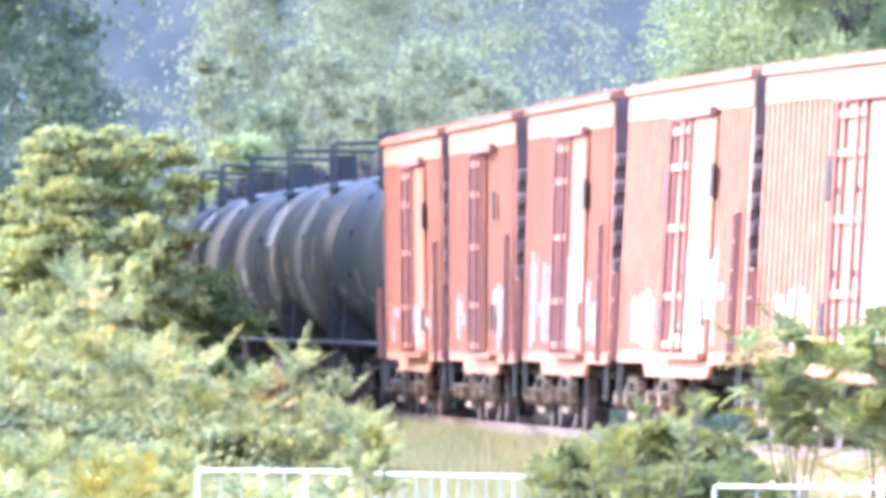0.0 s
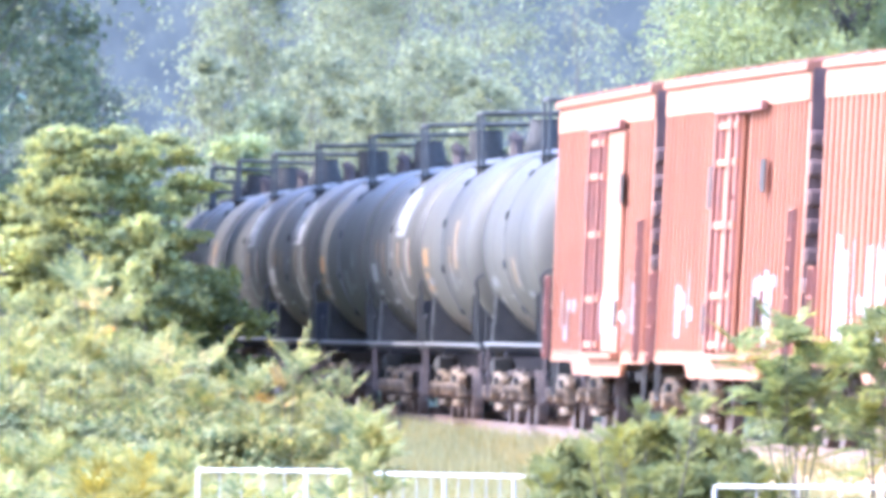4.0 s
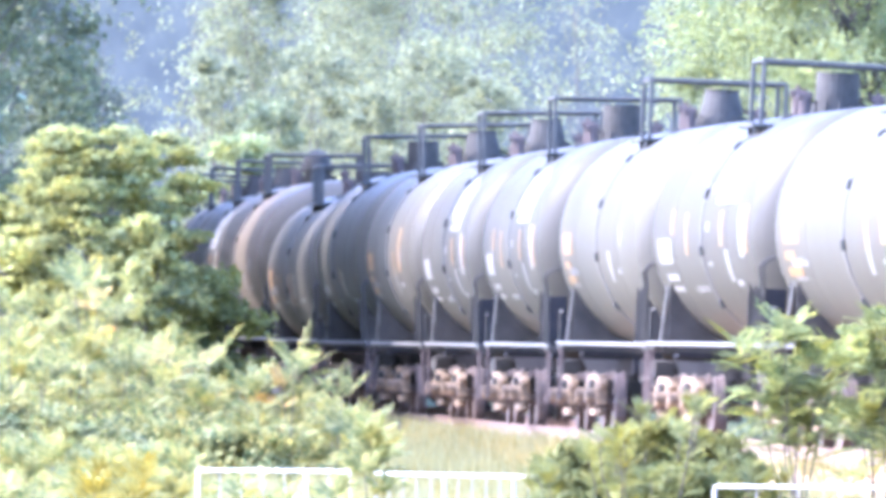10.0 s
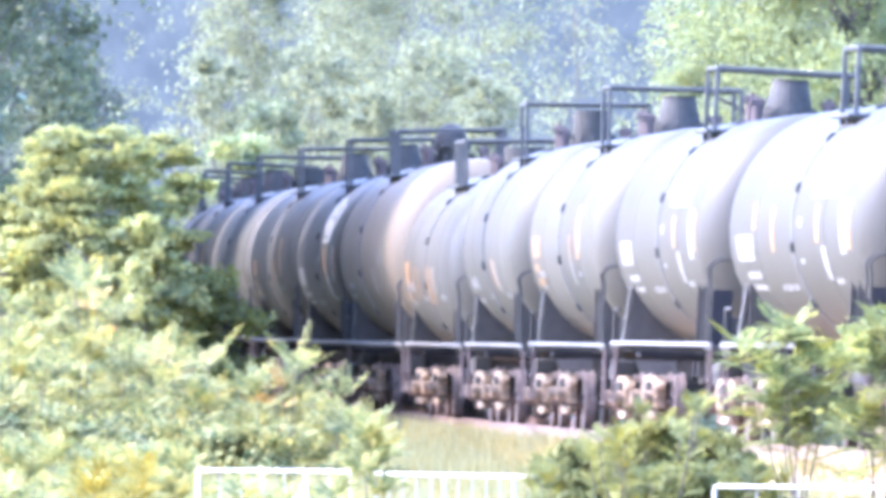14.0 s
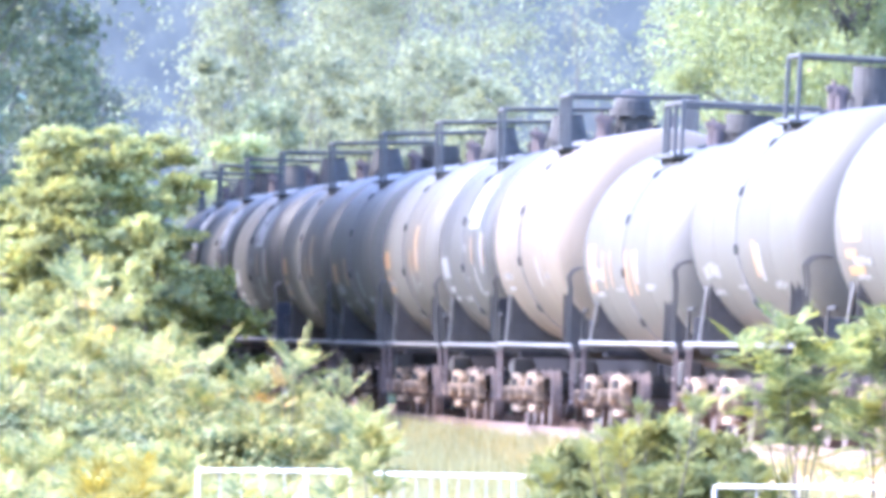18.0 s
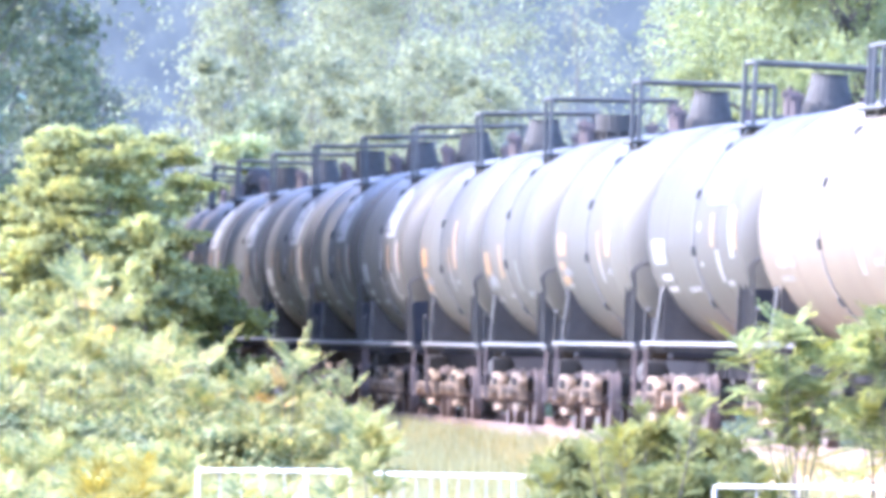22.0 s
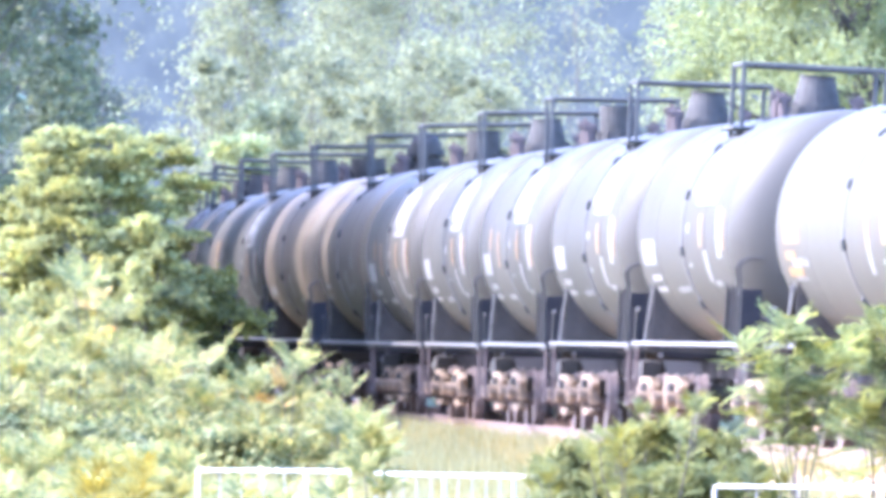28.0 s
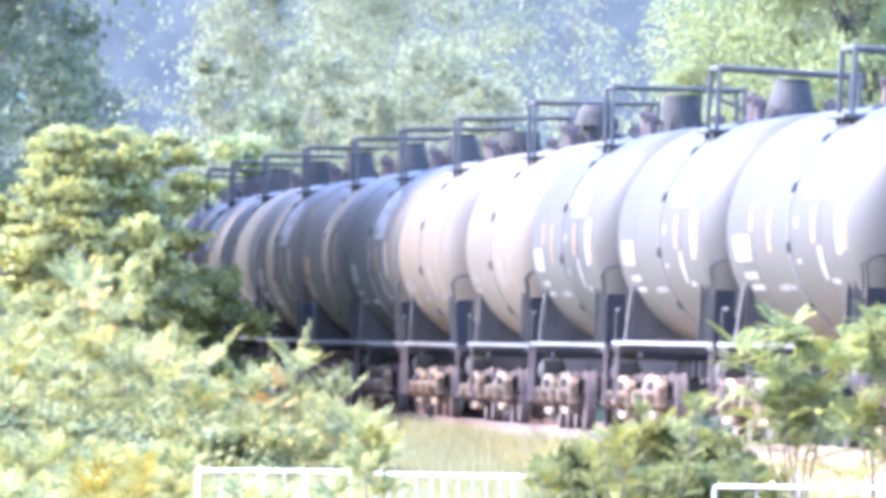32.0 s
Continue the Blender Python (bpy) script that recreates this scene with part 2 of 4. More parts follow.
def wrap(bm, R, zc, x0, x1, z0, z1, n=5, proud=0.006):
    """A thin plate wrapped on the -y side of a tank between two heights."""
    a0, a1 = math.asin((z0 - zc) / R), math.asin((z1 - zc) / R)
    rows = []
    for i in range(n + 1):
        a = a0 + (a1 - a0) * i / n
        rows.append([[bm.verts.new((x, -(R + p) * math.cos(a), zc + (R + p) * math.sin(a))) for x in (x0, x1)] for p in (-0.01, proud)])
    for p, q in zip(rows, rows[1:]):
        bm.faces.new((p[1][0], p[1][1], q[1][1], q[1][0]))
        bm.faces.new((p[0][0], p[1][0], q[1][0], q[0][0]))
        bm.faces.new((p[1][1], p[0][1], q[0][1], q[1][1]))
    bm.faces.new((rows[0][0][0], rows[0][0][1], rows[0][1][1], rows[0][1][0]))
    bm.faces.new((rows[-1][1][0], rows[-1][1][1], rows[-1][0][1], rows[-1][0][0]))
    bmesh.ops.recalc_face_normals(bm, faces=bm.faces)
    return bm


def tank_car(length, R, zc, paint, label, logo=0, placards=(), dome="drum", rear=0.0, frame_top=4.94, frame_half=0.62, shields=False):
    """A tank car, its fittings and belt at x = 0. logo: kind of white markings on its flank; rear: how far the middle of the car lies behind the fittings."""
    car = tagged(new("tank_car"), label, "tank car", "freight train")
    half = length / 2 - 1.15
    flat = half - 0.72
    mid = -rear
    head = []
    for i in range(9):
        a = math.pi / 2 * i / 8
        head.append((flat + 0.72 * math.sin(a), R * max(math.cos(a), 0.02) ** 0.72))
    rings = [(-x, r) for x, r in reversed(head)] + [(x * flat, R) for x in (-0.66, -0.33, 0.0, 0.33, 0.66)] + head
    rings = [(x + mid, r) for x, r in rings]
    tank = part("tank", lathe_x(B(), rings, zc), paint, car, smooth=True)
    for x in (-0.55, 0.55):
        bm = lathe_x(B(), [(x * flat + mid - 0.015, R - 0.02), (x * flat + mid - 0.012, R + 0.003), (x * flat + mid + 0.012, R + 0.003), (x * flat + mid + 0.015, R - 0.02)], zc)
        part("weld_seam", bm, paint, tank)
    part("belt", lathe_x(B(), [(-0.035, R - 0.02), (-0.035, R + 0.016), (0.035, R + 0.016), (0.035, R - 0.02)], zc), SEAM, tank, "dark grey bolted belt")
    for i in range(6):
        a = radians(70 - i * 27)
        bm = B()
        box(bm, (0.10, 0.05, 0.13), (0, -(R + 0.02) * math.cos(a), zc + (R + 0.02) * math.sin(a)), (math.degrees(-a) , 0, 0), 0.01)
        part("bolt_lug", bm, BLACK, tank)
    # crash frame over the fittings
    top = zc + R
    w, l = 0.94, frame_half
    foot = zc + math.sqrt(R * R - w * w) - 0.03
    bm = B()
    for x in (-l, l):
        pipe(bm, [(x, -w, frame_top), (x, w, frame_top)], 0.032, 6)
    for y in (-w, w):
        pipe(bm, [(-l, y, frame_top), (l, y, frame_top)], 0.03, 6)
    crash = part("crash_frame", bm, BLACK, car, "black steel pipe crash frame")
    for x in (-l, l) if l < 0.8 else (-l, -l * 0.55, l * 0.2, l):
        for y in (-w, w):
            bm = B()
            box(bm, (0.065, 0.06, frame_top - foot), (x, y, (frame_top + foot) / 2), bevel=0.012)
            part("post", bm, BLACK, crash)
    for y in (-w, w):
        bm = B()
        box(bm, (l * 2 + 0.5, 0.42, 0.05), (0, y * 0.92, foot + 0.12), bevel=0.01)
        part("walkway", bm, BLACK, crash, "black grated walkway beside the fittings")
    housing = B()
    if dome == "round":
        rod(housing, (0, 0.05, top - 0.05), (0, 0.05, top + 0.3), 0.27, 0.25, seg=20)
        rod(housing, (0, 0.05, top + 0.28), (0, 0.05, top + 0.38), 0.35, 0.33, seg=20)
        bmesh.ops.create_uvsphere(housing, u_segments=20, v_segments=10, radius=0.29, matrix=Matrix.Translation((0, 0.05, top + 0.4)))
        for k in range(8):
            a = k * math.pi / 4
            box(housing, (0.07, 0.07, 0.16), (0.31 * math.cos(a), 0.05 + 0.31 * math.sin(a), top + 0.3), (0, 0, math.degrees(a)), 0.01)
    elif dome == "flared":
        rod(housing, (0, 0.1, top - 0.05), (0, 0.1, top + 0.12), 0.42, 0.40, seg=22)
        rod(housing, (0, 0.1, top + 0.10), (0, 0.1, top + 0.50), 0.33, 0.235, seg=22)
        rod(housing, (0, 0.1, top + 0.49), (0, 0.1, top + 0.53), 0.245, seg=22)
    elif dome == "low":
        rod(housing, (0, 0.1, top - 0.05), (0, 0.1, top + 0.16), 0.30, 0.28, seg=22)
        rod(housing, (0, 0.1, top + 0.14), (0, 0.1, top + 0.40), 0.33, 0.34, seg=22)
    else:
        rod(housing, (0, 0.1, top - 0.05), (0, 0.1, top + 0.10), 0.36, 0.33, seg=22)
        rod(housing, (0, 0.1, top + 0.08), (0, 0.1, top + 0.53), 0.29, 0.285, seg=22)
    for k in range(12):
        a = k * math.pi / 6
        rod(housing, (0.34 * math.cos(a), 0.1 + 0.34 * math.sin(a), top - 0.02), (0.34 * math.cos(a), 0.1 + 0.34 * math.sin(a), top + 0.15), 0.022, seg=6)
    part("valve_housing", housing, HOUSING, car, "grey steel valve housing with bolted flange")
    for x, y, hh in ((-0.3, -0.38, 0.34), (0.35, -0.36, 0.28), (0.1, 0.62, 0.3), (-0.42, 0.3, 0.22)):
        bm = B()
        rod(bm, (x, y, top - 0.12), (x, y, top + hh * 0.6), 0.075, seg=10)
        box(bm, (0.12, 0.2, 0.1), (x, y, top + hh * 0.7), bevel=0.02)
        rod(bm, (x, y, top + hh * 0.7), (x, y, top + hh), 0.035, seg=8)
        part("valve", bm, OILY, car)
    # underframe
    end = length / 2 - 0.55
    for side in (-1, 1):
        bm = B()
        box(bm, (end * 2 - 0.1, 0.05, 0.055), (mid, side * 1.43, 1.24), bevel=0.01)
        part("side_rail", bm, PALE, car, "pale grey side rail")
    bm = B()
    box(bm, (end * 2 + 0.4, 0.42, 0.32), (mid, 0, 0.98), bevel=0.02)
    part("centre_sill", bm, SHIELD, car)
    for e in (-1, 1):
        bx = mid + e * (length / 2 - 2.6)
        bm = B()
        box(bm, (0.7, 2.5, 0.1), (bx, 0, 1.1), bevel=0.02)
        part("bolster_plate", bm, SHIELD, car)
        # black saddle webs that follow the underside of the tank
        for dx in (-0.32, 0.32):
            bm = B()
            prof = [(-1.4, 1.12), (1.4, 1.12)] + [(1.4 * math.cos(math.pi * k / 12), zc - math.sqrt(R * R - (1.4 * math.cos(math.pi * k / 12)) ** 2) + 0.02) for k in range(13)]
            f0 = [bm.verts.new((bx + dx - 0.02, y, z)) for y, z in prof]
            f1 = [bm.verts.new((bx + dx + 0.02, y, z)) for y, z in prof]
            bm.faces.new(f0), bm.faces.new(f1[::-1])
            for k in range(len(prof)):
                bm.faces.new((f0[k], f0[(k + 1) % len(prof)], f1[(k + 1) % len(prof)], f1[k]))
            bmesh.ops.recalc_face_normals(bm, faces=bm.faces)
            part("saddle_web", bm, GRIME, car, "dark steel saddle web under the tank")
        bm = B()
        box(bm, (0.08, 2.3, 0.55), (mid + e * (flat + 0.55), 0, 1.34), bevel=0.02)
        part("head_brace", bm, GRIME, car)
        truck(car, mid + e * (length / 2 - 2.35))
        bm = B()
        box(bm, (0.95, 2.86, 0.05), (mid + e * (end - 0.45), 0, 1.19), bevel=0.01)
        part("end_platform", bm, GRIME, car)
        coupler(car, mid + e * (end - 0.15), e)
        for side in (-1, 1):
            bm = B()
            x = mid + e * (end - 0.35)
            zt = 2.35 if e > 0 else 1.7
            if e > 0:
                # a bent rail that runs inwards over the end platform to the tank's head, one behind the other
                for k in (0.0, 0.42):
                    bm = B()
                    y = side * 1.43
                    pipe(bm, [(x - k, y, 1.2), (x - k, y, zt - 0.28), (x - k, y + side * 0.03, zt - 0.13), (x - k, y - side * 0.03, zt - 0.04), (x - k, y - side * 0.12, zt), (x - k, y - side * 0.28, zt)], 0.018, 6)
                    part("end_handrail", bm, HANDRAIL, car, "weathered bent pipe handrail")
            else:
                bm = B()
                pipe(bm, [(x, side * 1.43, 1.2), (x, side * 1.43, zt), (x + 0.6, side * 1.43, zt)], 0.024, 6)
                part("end_handrail", bm, HANDRAIL, car, "weathered bent pipe handrail")
            bm = B()
            if e > 0 and shields:
                box(bm, (0.03, 0.26, 0.72), (x - 0.2, side * 1.26, 1.6), bevel=0.01)
                part("end_shield", bm, SHIELD, car, "black steel shield beside the handrail")
            elif e < 0:
                pipe(bm, [(mid - end + 1.6, side * 1.42, 1.24), (mid - end + 2.0, side * 1.36, zc - 0.55)], 0.03, 6)
                part("brace", bm, PALE, car)
            else:
                bm.free()
            bm = B()
            for xx in (x - 0.2, x + 0.2):
                rod(bm, (xx, side * 1.40, 0.42), (xx, side * 1.40, 1.18), 0.016, seg=6)
            for zz in (0.44, 0.78):
                box(bm, (0.44, 0.05, 0.03), (x, side * 1.40, zz))
            part("sill_step", bm, OILY, car)
    bm = B()
    rod(bm, (-0.35, 0, zc - R - 0.28), (-0.35, 0, zc - R + 0.1), 0.2, seg=14)
    rod(bm, (-0.35, 0, zc - R - 0.42), (-0.35, 0, zc - R - 0.28), 0.11, seg=12)
    part("outlet_valve", bm, GRIME, car)
    bm = B()
    rod(bm, (1.6, -0.75, 0.86), (2.5, -0.75, 0.86), 0.19, seg=14)
    box(bm, (0.3, 0.3, 0.35), (2.85, -0.8, 0.86), bevel=0.03)
    part("brake_reservoir", bm, GRIME, car)
    # markings
    f = flat
    plain, rows = {1: ([(0.14, 0.19, 2.25, 3.7), (0.19, 0.30, 3.30, 3.78), (0.30, 0.52, 3.05, 3.86), (0.52, 0.74, 3.05, 3.42), (0.62, 0.74, 3.42, 3.74), (-0.88, -0.62, 2.30, 2.62), (-0.80, -0.58, 2.08, 2.16), (-0.76, -0.56, 1.94, 2.0),
                        (0.80, 0.88, 2.35, 3.0), (0.50, 0.56, 2.05, 2.45), (0.60, 0.72, 2.0, 2.06)], [(-0.30, -0.03, 1.92, 2.0, 4)]),
                   2: ([(0.30, 0.35, 2.05, 2.5)], [(-0.84, -0.52, 2.08, 2.3, 6), (-0.80, -0.56, 1.88, 1.96, 5), (0.5, 0.72, 1.95, 2.05, 4), (-0.25, -0.05, 1.95, 2.02, 3)]),
                   3: ([(0.30, 0.35, 2.1, 2.52)], [(-0.80, -0.56, 2.2, 2.32, 5), (-0.80, -0.62, 2.03, 2.12, 4), (0.5, 0.62, 2.2, 2.3, 3), (0.62, 0.70, 2.5, 2.9, 2)])}[logo]
    bars, r = list(plain), random.Random(logo * 31)
    for x0, x1, z0, z1, n in rows:
        w = (x1 - x0) / n
        for k in range(n):
            bars.append((x0 + k * w, x0 + (k + r.uniform(0.45, 0.8)) * w, z0 + r.uniform(0, 0.25) * (z1 - z0), z1 - r.uniform(0, 0.3) * (z1 - z0)))
    for x0, x1, z0, z1 in bars:
        part("marking", wrap(B(), R, zc, x0 * f + mid, x1 * f + mid, z0, z1, 3), MARK, tank, "white painted marking")
    for x0, x1, z0, z1 in placards:
        part("placard", wrap(B(), R, zc, x0 * f + mid, x1 * f + mid, z0, z1), ORANGE, tank, "orange painted marking")
    return car


def boxcar(paint, label, door_at=0.0, tags=(), ribs=True):
    """A 17 m boxcar with exterior posts, sliding doors and a fishbelly sill."""
    car = tagged(new("boxcar"), label, "boxcar", "freight train")
    hl, hw, z0, z1 = 7.9, 1.52, 1.02, 4.64
    bm = B()
    box(bm, (hl * 2, hw * 2, z1 - z0), (0, 0, (z0 + z1) / 2))
    part("body", bm, paint, car)
    bm = B()
    v = []
    for x in (-hl - 0.02, hl + 0.02):
        v.append([bm.verts.new((x, y, z)) for y, z in ((-1.62, 4.61), (-1.62, 4.70), (-1.2, 4.82), (0, 4.95), (1.2, 4.82), (1.62, 4.70), (1.62, 4.61))])
    for i in range(7):
        bm.faces.new((v[0][i], v[0][(i + 1) % 7], v[1][(i + 1) % 7], v[1][i]))
    bm.faces.new(v[0][::-1]), bm.faces.new(v[1])
    bmesh.ops.recalc_face_normals(bm, faces=bm.faces)
    roof = part("roof", bm, paint, car)
    for i in range(12):
        x = -hl + 0.6 + i * (hl * 2 - 1.2) / 11
        bm = B()
        pipe(bm, [(x, -1.55, 4.73), (x, 0, 4.96), (x, 1.55, 4.73)], 0.03, 6)
        part("roof_rib", bm, paint, roof)
    for side in (-1, 1):
        y = side * hw
        bm = B()
        box(bm, (hl * 2, 0.09, 0.34), (0, y, 4.42), bevel=0.01)
        part("top_plate", bm, PALE_RED, car, "paler pinkish top plate")
        # fishbelly sill
        bm = B()
        pr = [(-hl, 1.14), (-hl, 0.98), (-4.3, 0.98), (-3.9, 0.80), (3.9, 0.80), (4.3, 0.98), (hl, 0.98), (hl, 1.14)]
        a = [bm.verts.new((x, y - 0.03, z)) for x, z in pr]
        b = [bm.verts.new((x, y + 0.03, z)) for x, z in pr]
        bm.faces.new(a), bm.faces.new(b[::-1])
        for i in range(8):
            bm.faces.new((a[i], a[(i + 1) % 8], b[(i + 1) % 8], b[i]))
        bmesh.ops.recalc_face_normals(bm, faces=bm.faces)
        part("side_sill", bm, PALE_RED, car, "paler whitish side sill")
        # posts
        x = -hl + 0.15
        while x < hl - 0.1:
            if not (-1.85 < x - door_at < (1.1 if ribs else 3.6)):
                bm = B()
                box(bm, (0.12, 0.045, 3.22), (x, y + side * 0.02, 2.68), bevel=0.012)
                part("side_post", bm, paint, car)
            x += 0.46
        # framed sliding door with locking rods, and a plain plug door beside it
        bm = B()
        box(bm, (2.6, 0.06, 3.05), (door_at - 0.4, y + side * 0.06, 2.64), bevel=0.02)
        door = part("door", bm, paint, car, "sliding steel door with locking rods")
        for dx in (-1.6, -0.95, 0.05, 0.8):
            bm = B()
            box(bm, (0.08, 0.07, 3.05), (door_at + dx, y + side * 0.115, 2.64), bevel=0.015)
            part("door_stile", bm, RED_DARK, door)
        for zz in (1.22, 1.85, 2.75, 3.55, 4.02):
            bm = B()
            box(bm, (2.5, 0.05, 0.10), (door_at - 0.4, y + side * 0.13, zz), bevel=0.012)
            part("door_rail", bm, paint, door)
        for dx in (-1.28, 0.42):
            bm = B()
            rod(bm, (door_at + dx, y + side * 0.17, 1.12), (door_at + dx, y + side * 0.17, 4.1), 0.026, seg=6)
            for zz in (1.4, 2.1, 3.1):
                box(bm, (0.10, 0.08, 0.09), (door_at + dx, y + side * 0.15, zz))
            part("locking_rod", bm, RED_DARK, door)
        if not ribs:
            bm = B()
            box(bm, (2.5, 0.07, 3.05), (door_at + 2.25, y + side * 0.065, 2.64), bevel=0.02)
            part("plug_door", bm, paint, car, "smooth plug door")
        bm = B()
        box(bm, (5.2, 0.09, 0.12), (door_at + 0.9, y + side * 0.13, 4.24), bevel=0.01)
        part("door_track", bm, RED_DARK, car, "dark upper door track")
        bm = B()
        box(bm, (5.2, 0.12, 0.07), (door_at + 0.9, y + side * 0.12, 1.07), bevel=0.01)
        part("door_track", bm, paint, car)
        # ladders at the ends
        for e, z_top in ((-1, 2.2), (1, 2.9)):
            for xx in (hl - 0.10, hl - 0.52):
                bm = B()
                box(bm, (0.035, 0.06, z_top - 1.0), (e * xx, y + side * 0.14, (z_top + 1.0) / 2))
                part("ladder_rail", bm, RED_DARK, car)
            for i in range(int((z_top - 1.1) / 0.36) + 1):
                bm = B()
                rod(bm, (e * (hl - 0.52), y + side * 0.15, 1.1 + i * 0.36), (e * (hl - 0.10), y + side * 0.15, 1.1 + i * 0.36), 0.016, seg=6)
                part("ladder_rung", bm, paint, car)
            bm = B()
            pipe(bm, [(e * (hl - 0.50), y, 1.0), (e * (hl - 0.50), y, 0.5), (e * (hl - 0.12), y, 0.5), (e * (hl - 0.12), y, 1.0)], 0.02, 6)
            part("sill_step", bm, GRIME, car)
        # dark tack boards and stencils
        for tx, tz, tw, th in ((door_at - 2.15, 3.25, 0.30, 0.55), (door_at + 3.6, 3.35, 0.38, 0.42), (door_at - 2.15, 1.55, 0.24, 0.4), (door_at + 3.3, 1.65, 0.30, 0.36)):
            bm = B()
            box(bm, (tw, 0.03, th), (tx, y + side * 0.115, tz), bevel=0.005)
            part("tack_board", bm, GRIME, car)
    # corrugated ends, coloured dark for the shade between the cars
    for e in (-1, 1):
        bm = B()
        box(bm, (0.05, 3.06, 3.62), (e * (hl + 0.02), 0, 2.83))
        part("end_plate", bm, END_STEEL, car, "corrugated steel end with gap shade in its dark colour")
        for i in range(8):
            bm = B()
            box(bm, (0.17, 3.08, 0.22), (e * (hl + 0.06), 0, 1.25 + i * 0.36), bevel=0.06)
            part("end_corrugation", bm, END_STEEL, car)
        bm = B()
        box(bm, (0.5, 2.6, 0.06), (e * (hl + 0.25), 0, 1.15), bevel=0.01)
        part("end_step", bm, GRIME, car)
        truck(car, e * 6.1)
        coupler(car, e * 7.75, e)
        bm = B()
        rod(bm, (e * (hl + 0.2), 0.5, 2.2), (e * (hl + 0.26), 0.5, 2.2), 0.27, seg=16)
        part("brake_wheel", bm, GRIME, car)
    bm = B()
    box(bm, (15.7, 0.5, 0.34), (0, 0, 0.92), bevel=0.02)
    for x in (-3.6, -1.8, 0, 1.8, 3.6):
        box(bm, (0.16, 2.7, 0.22), (x, 0, 0.98))
    part("underframe", bm, GRIME, car)
    # spray-painted letters, too worn to read, as strokes that follow the posts and panels
    for x, z, w, h, mat in tags:
        r = random.Random(int(x * 100 + z * 7))
        strokes, c = [], x - w / 2
        while c < x + w / 2:
            wide, tall = r.uniform(0.3, 0.55), h * r.uniform(0.6, 1.05)
            lo = z - tall / 2 + r.uniform(-0.1, 0.1)
            strokes.append((c, c + r.uniform(0.1, 0.17), lo, lo + tall * r.uniform(0.8, 1.0), r.uniform(-0.1, 0.1)))
            if r.random() < 0.8:
                k = lo + tall * r.uniform(0.1, 0.8)
                strokes.append((c, c + wide, k, k + r.uniform(0.12, 0.26), r.uniform(-0.2, 0.2)))
            if r.random() < 0.75:
                strokes.append((c + wide - 0.14, c + wide, lo + r.uniform(0, 0.2), lo + tall * r.uniform(0.6, 1.0), r.uniform(-0.1, 0.1)))
            c += wide + r.uniform(0.06, 0.22)
        for n_, (x0, x1, za, zb, skew) in enumerate(strokes):
            bm = B()
            cuts = sorted({x0, x1} | {-hl + 0.15 + j * 0.46 + e for j in range(34) for e in (-0.075, -0.06, 0.06, 0.075) if x0 < -hl + 0.15 + j * 0.46 + e < x1})
            last = None
            for xx in cuts:
                j = round((xx + hl - 0.15) / 0.46)
                post = -hl + 0.15 + j * 0.46
                bare = -1.85 < post - door_at < (1.1 if ribs else 3.6)
                out = 0.106 if bare else 0.048 if abs(xx - post) < 0.065 else 0.008
                q = (xx - x0) / max(x1 - x0, 0.01) * skew
                now = [bm.verts.new((xx, -hw - out - 0.002 * (n_ % 3), max(1.17, zz + q))) for zz in (za, zb)]
                if last:
                    bm.faces.new((last[0], now[0], now[1], last[1]))
                last = now
            part("spray_stroke", bm, mat, car, "worn spray-painted graffiti stroke")
    return car

# ---- ground and track ----
def ground():
    xs = np.concatenate([np.linspace(-900, -40, 14), np.linspace(-36, 36, 49), np.linspace(40, 900, 14)])
    ys = np.concatenate([np.linspace(-400, 60, 12), np.linspace(70, 420, 141), np.linspace(440, 2400, 24)])
    verts, faces = [], []
    for y in ys:
        for x in xs:
            z = -0.62 + 0.10 * noise.noise(Vector((x * 0.15, y * 0.08, 0))) + 0.03 * noise.noise(Vector((x * 0.9, y * 0.9, 3)))
            verts.append((x, y, z))
    n = len(xs)
    for j in range(len(ys) - 1):
        for i in range(n - 1):
            faces.append((j * n + i, j * n + i + 1, (j + 1) * n + i + 1, (j + 1) * n + i))
    me = bpy.data.meshes.new("ground")
    me.from_pydata(verts, [], faces)
    me.materials.append(SOIL)
    me.shade_smooth()
    return tagged(new("ground", me), "dry grassy ground beside the railway line", "ground", kind="structure")


def swept(name, profile, mat, s0, s1, step, jitter=0.0):
    """A profile of (across, up) drawn along the line."""
    verts, faces = [], []
    ss = np.arange(s0, s1, step)
    k = len(profile)
    rnd = random.Random(4)
    for s in ss:
        for a, u in profile:
            p = on_line(s, a, u)
            verts.append((p.x + rnd.uniform(-jitter, jitter), p.y, p.z + rnd.uniform(-jitter, jitter)))
    for j in range(len(ss) - 1):
        for i in range(k - 1):
            faces.append((j * k + i, j * k + i + 1, (j + 1) * k + i + 1, (j + 1) * k + i))
    me = bpy.data.meshes.new(name)
    me.from_pydata(verts, [], faces)
    me.materials.append(mat)
    return new(name, me)


ground()
tagged(swept("ballast", [(-2.7, -0.75), (-2.15, -0.42), (-1.75, -0.22), (-1.6, -0.2), (0, -0.19), (1.6, -0.2), (1.75, -0.22), (2.15, -0.42), (2.7, -0.75)], BALLAST, -600, 440, 0.5, 0.035), "reddish brown gravel ballast under the track", "ballast", kind="structure")
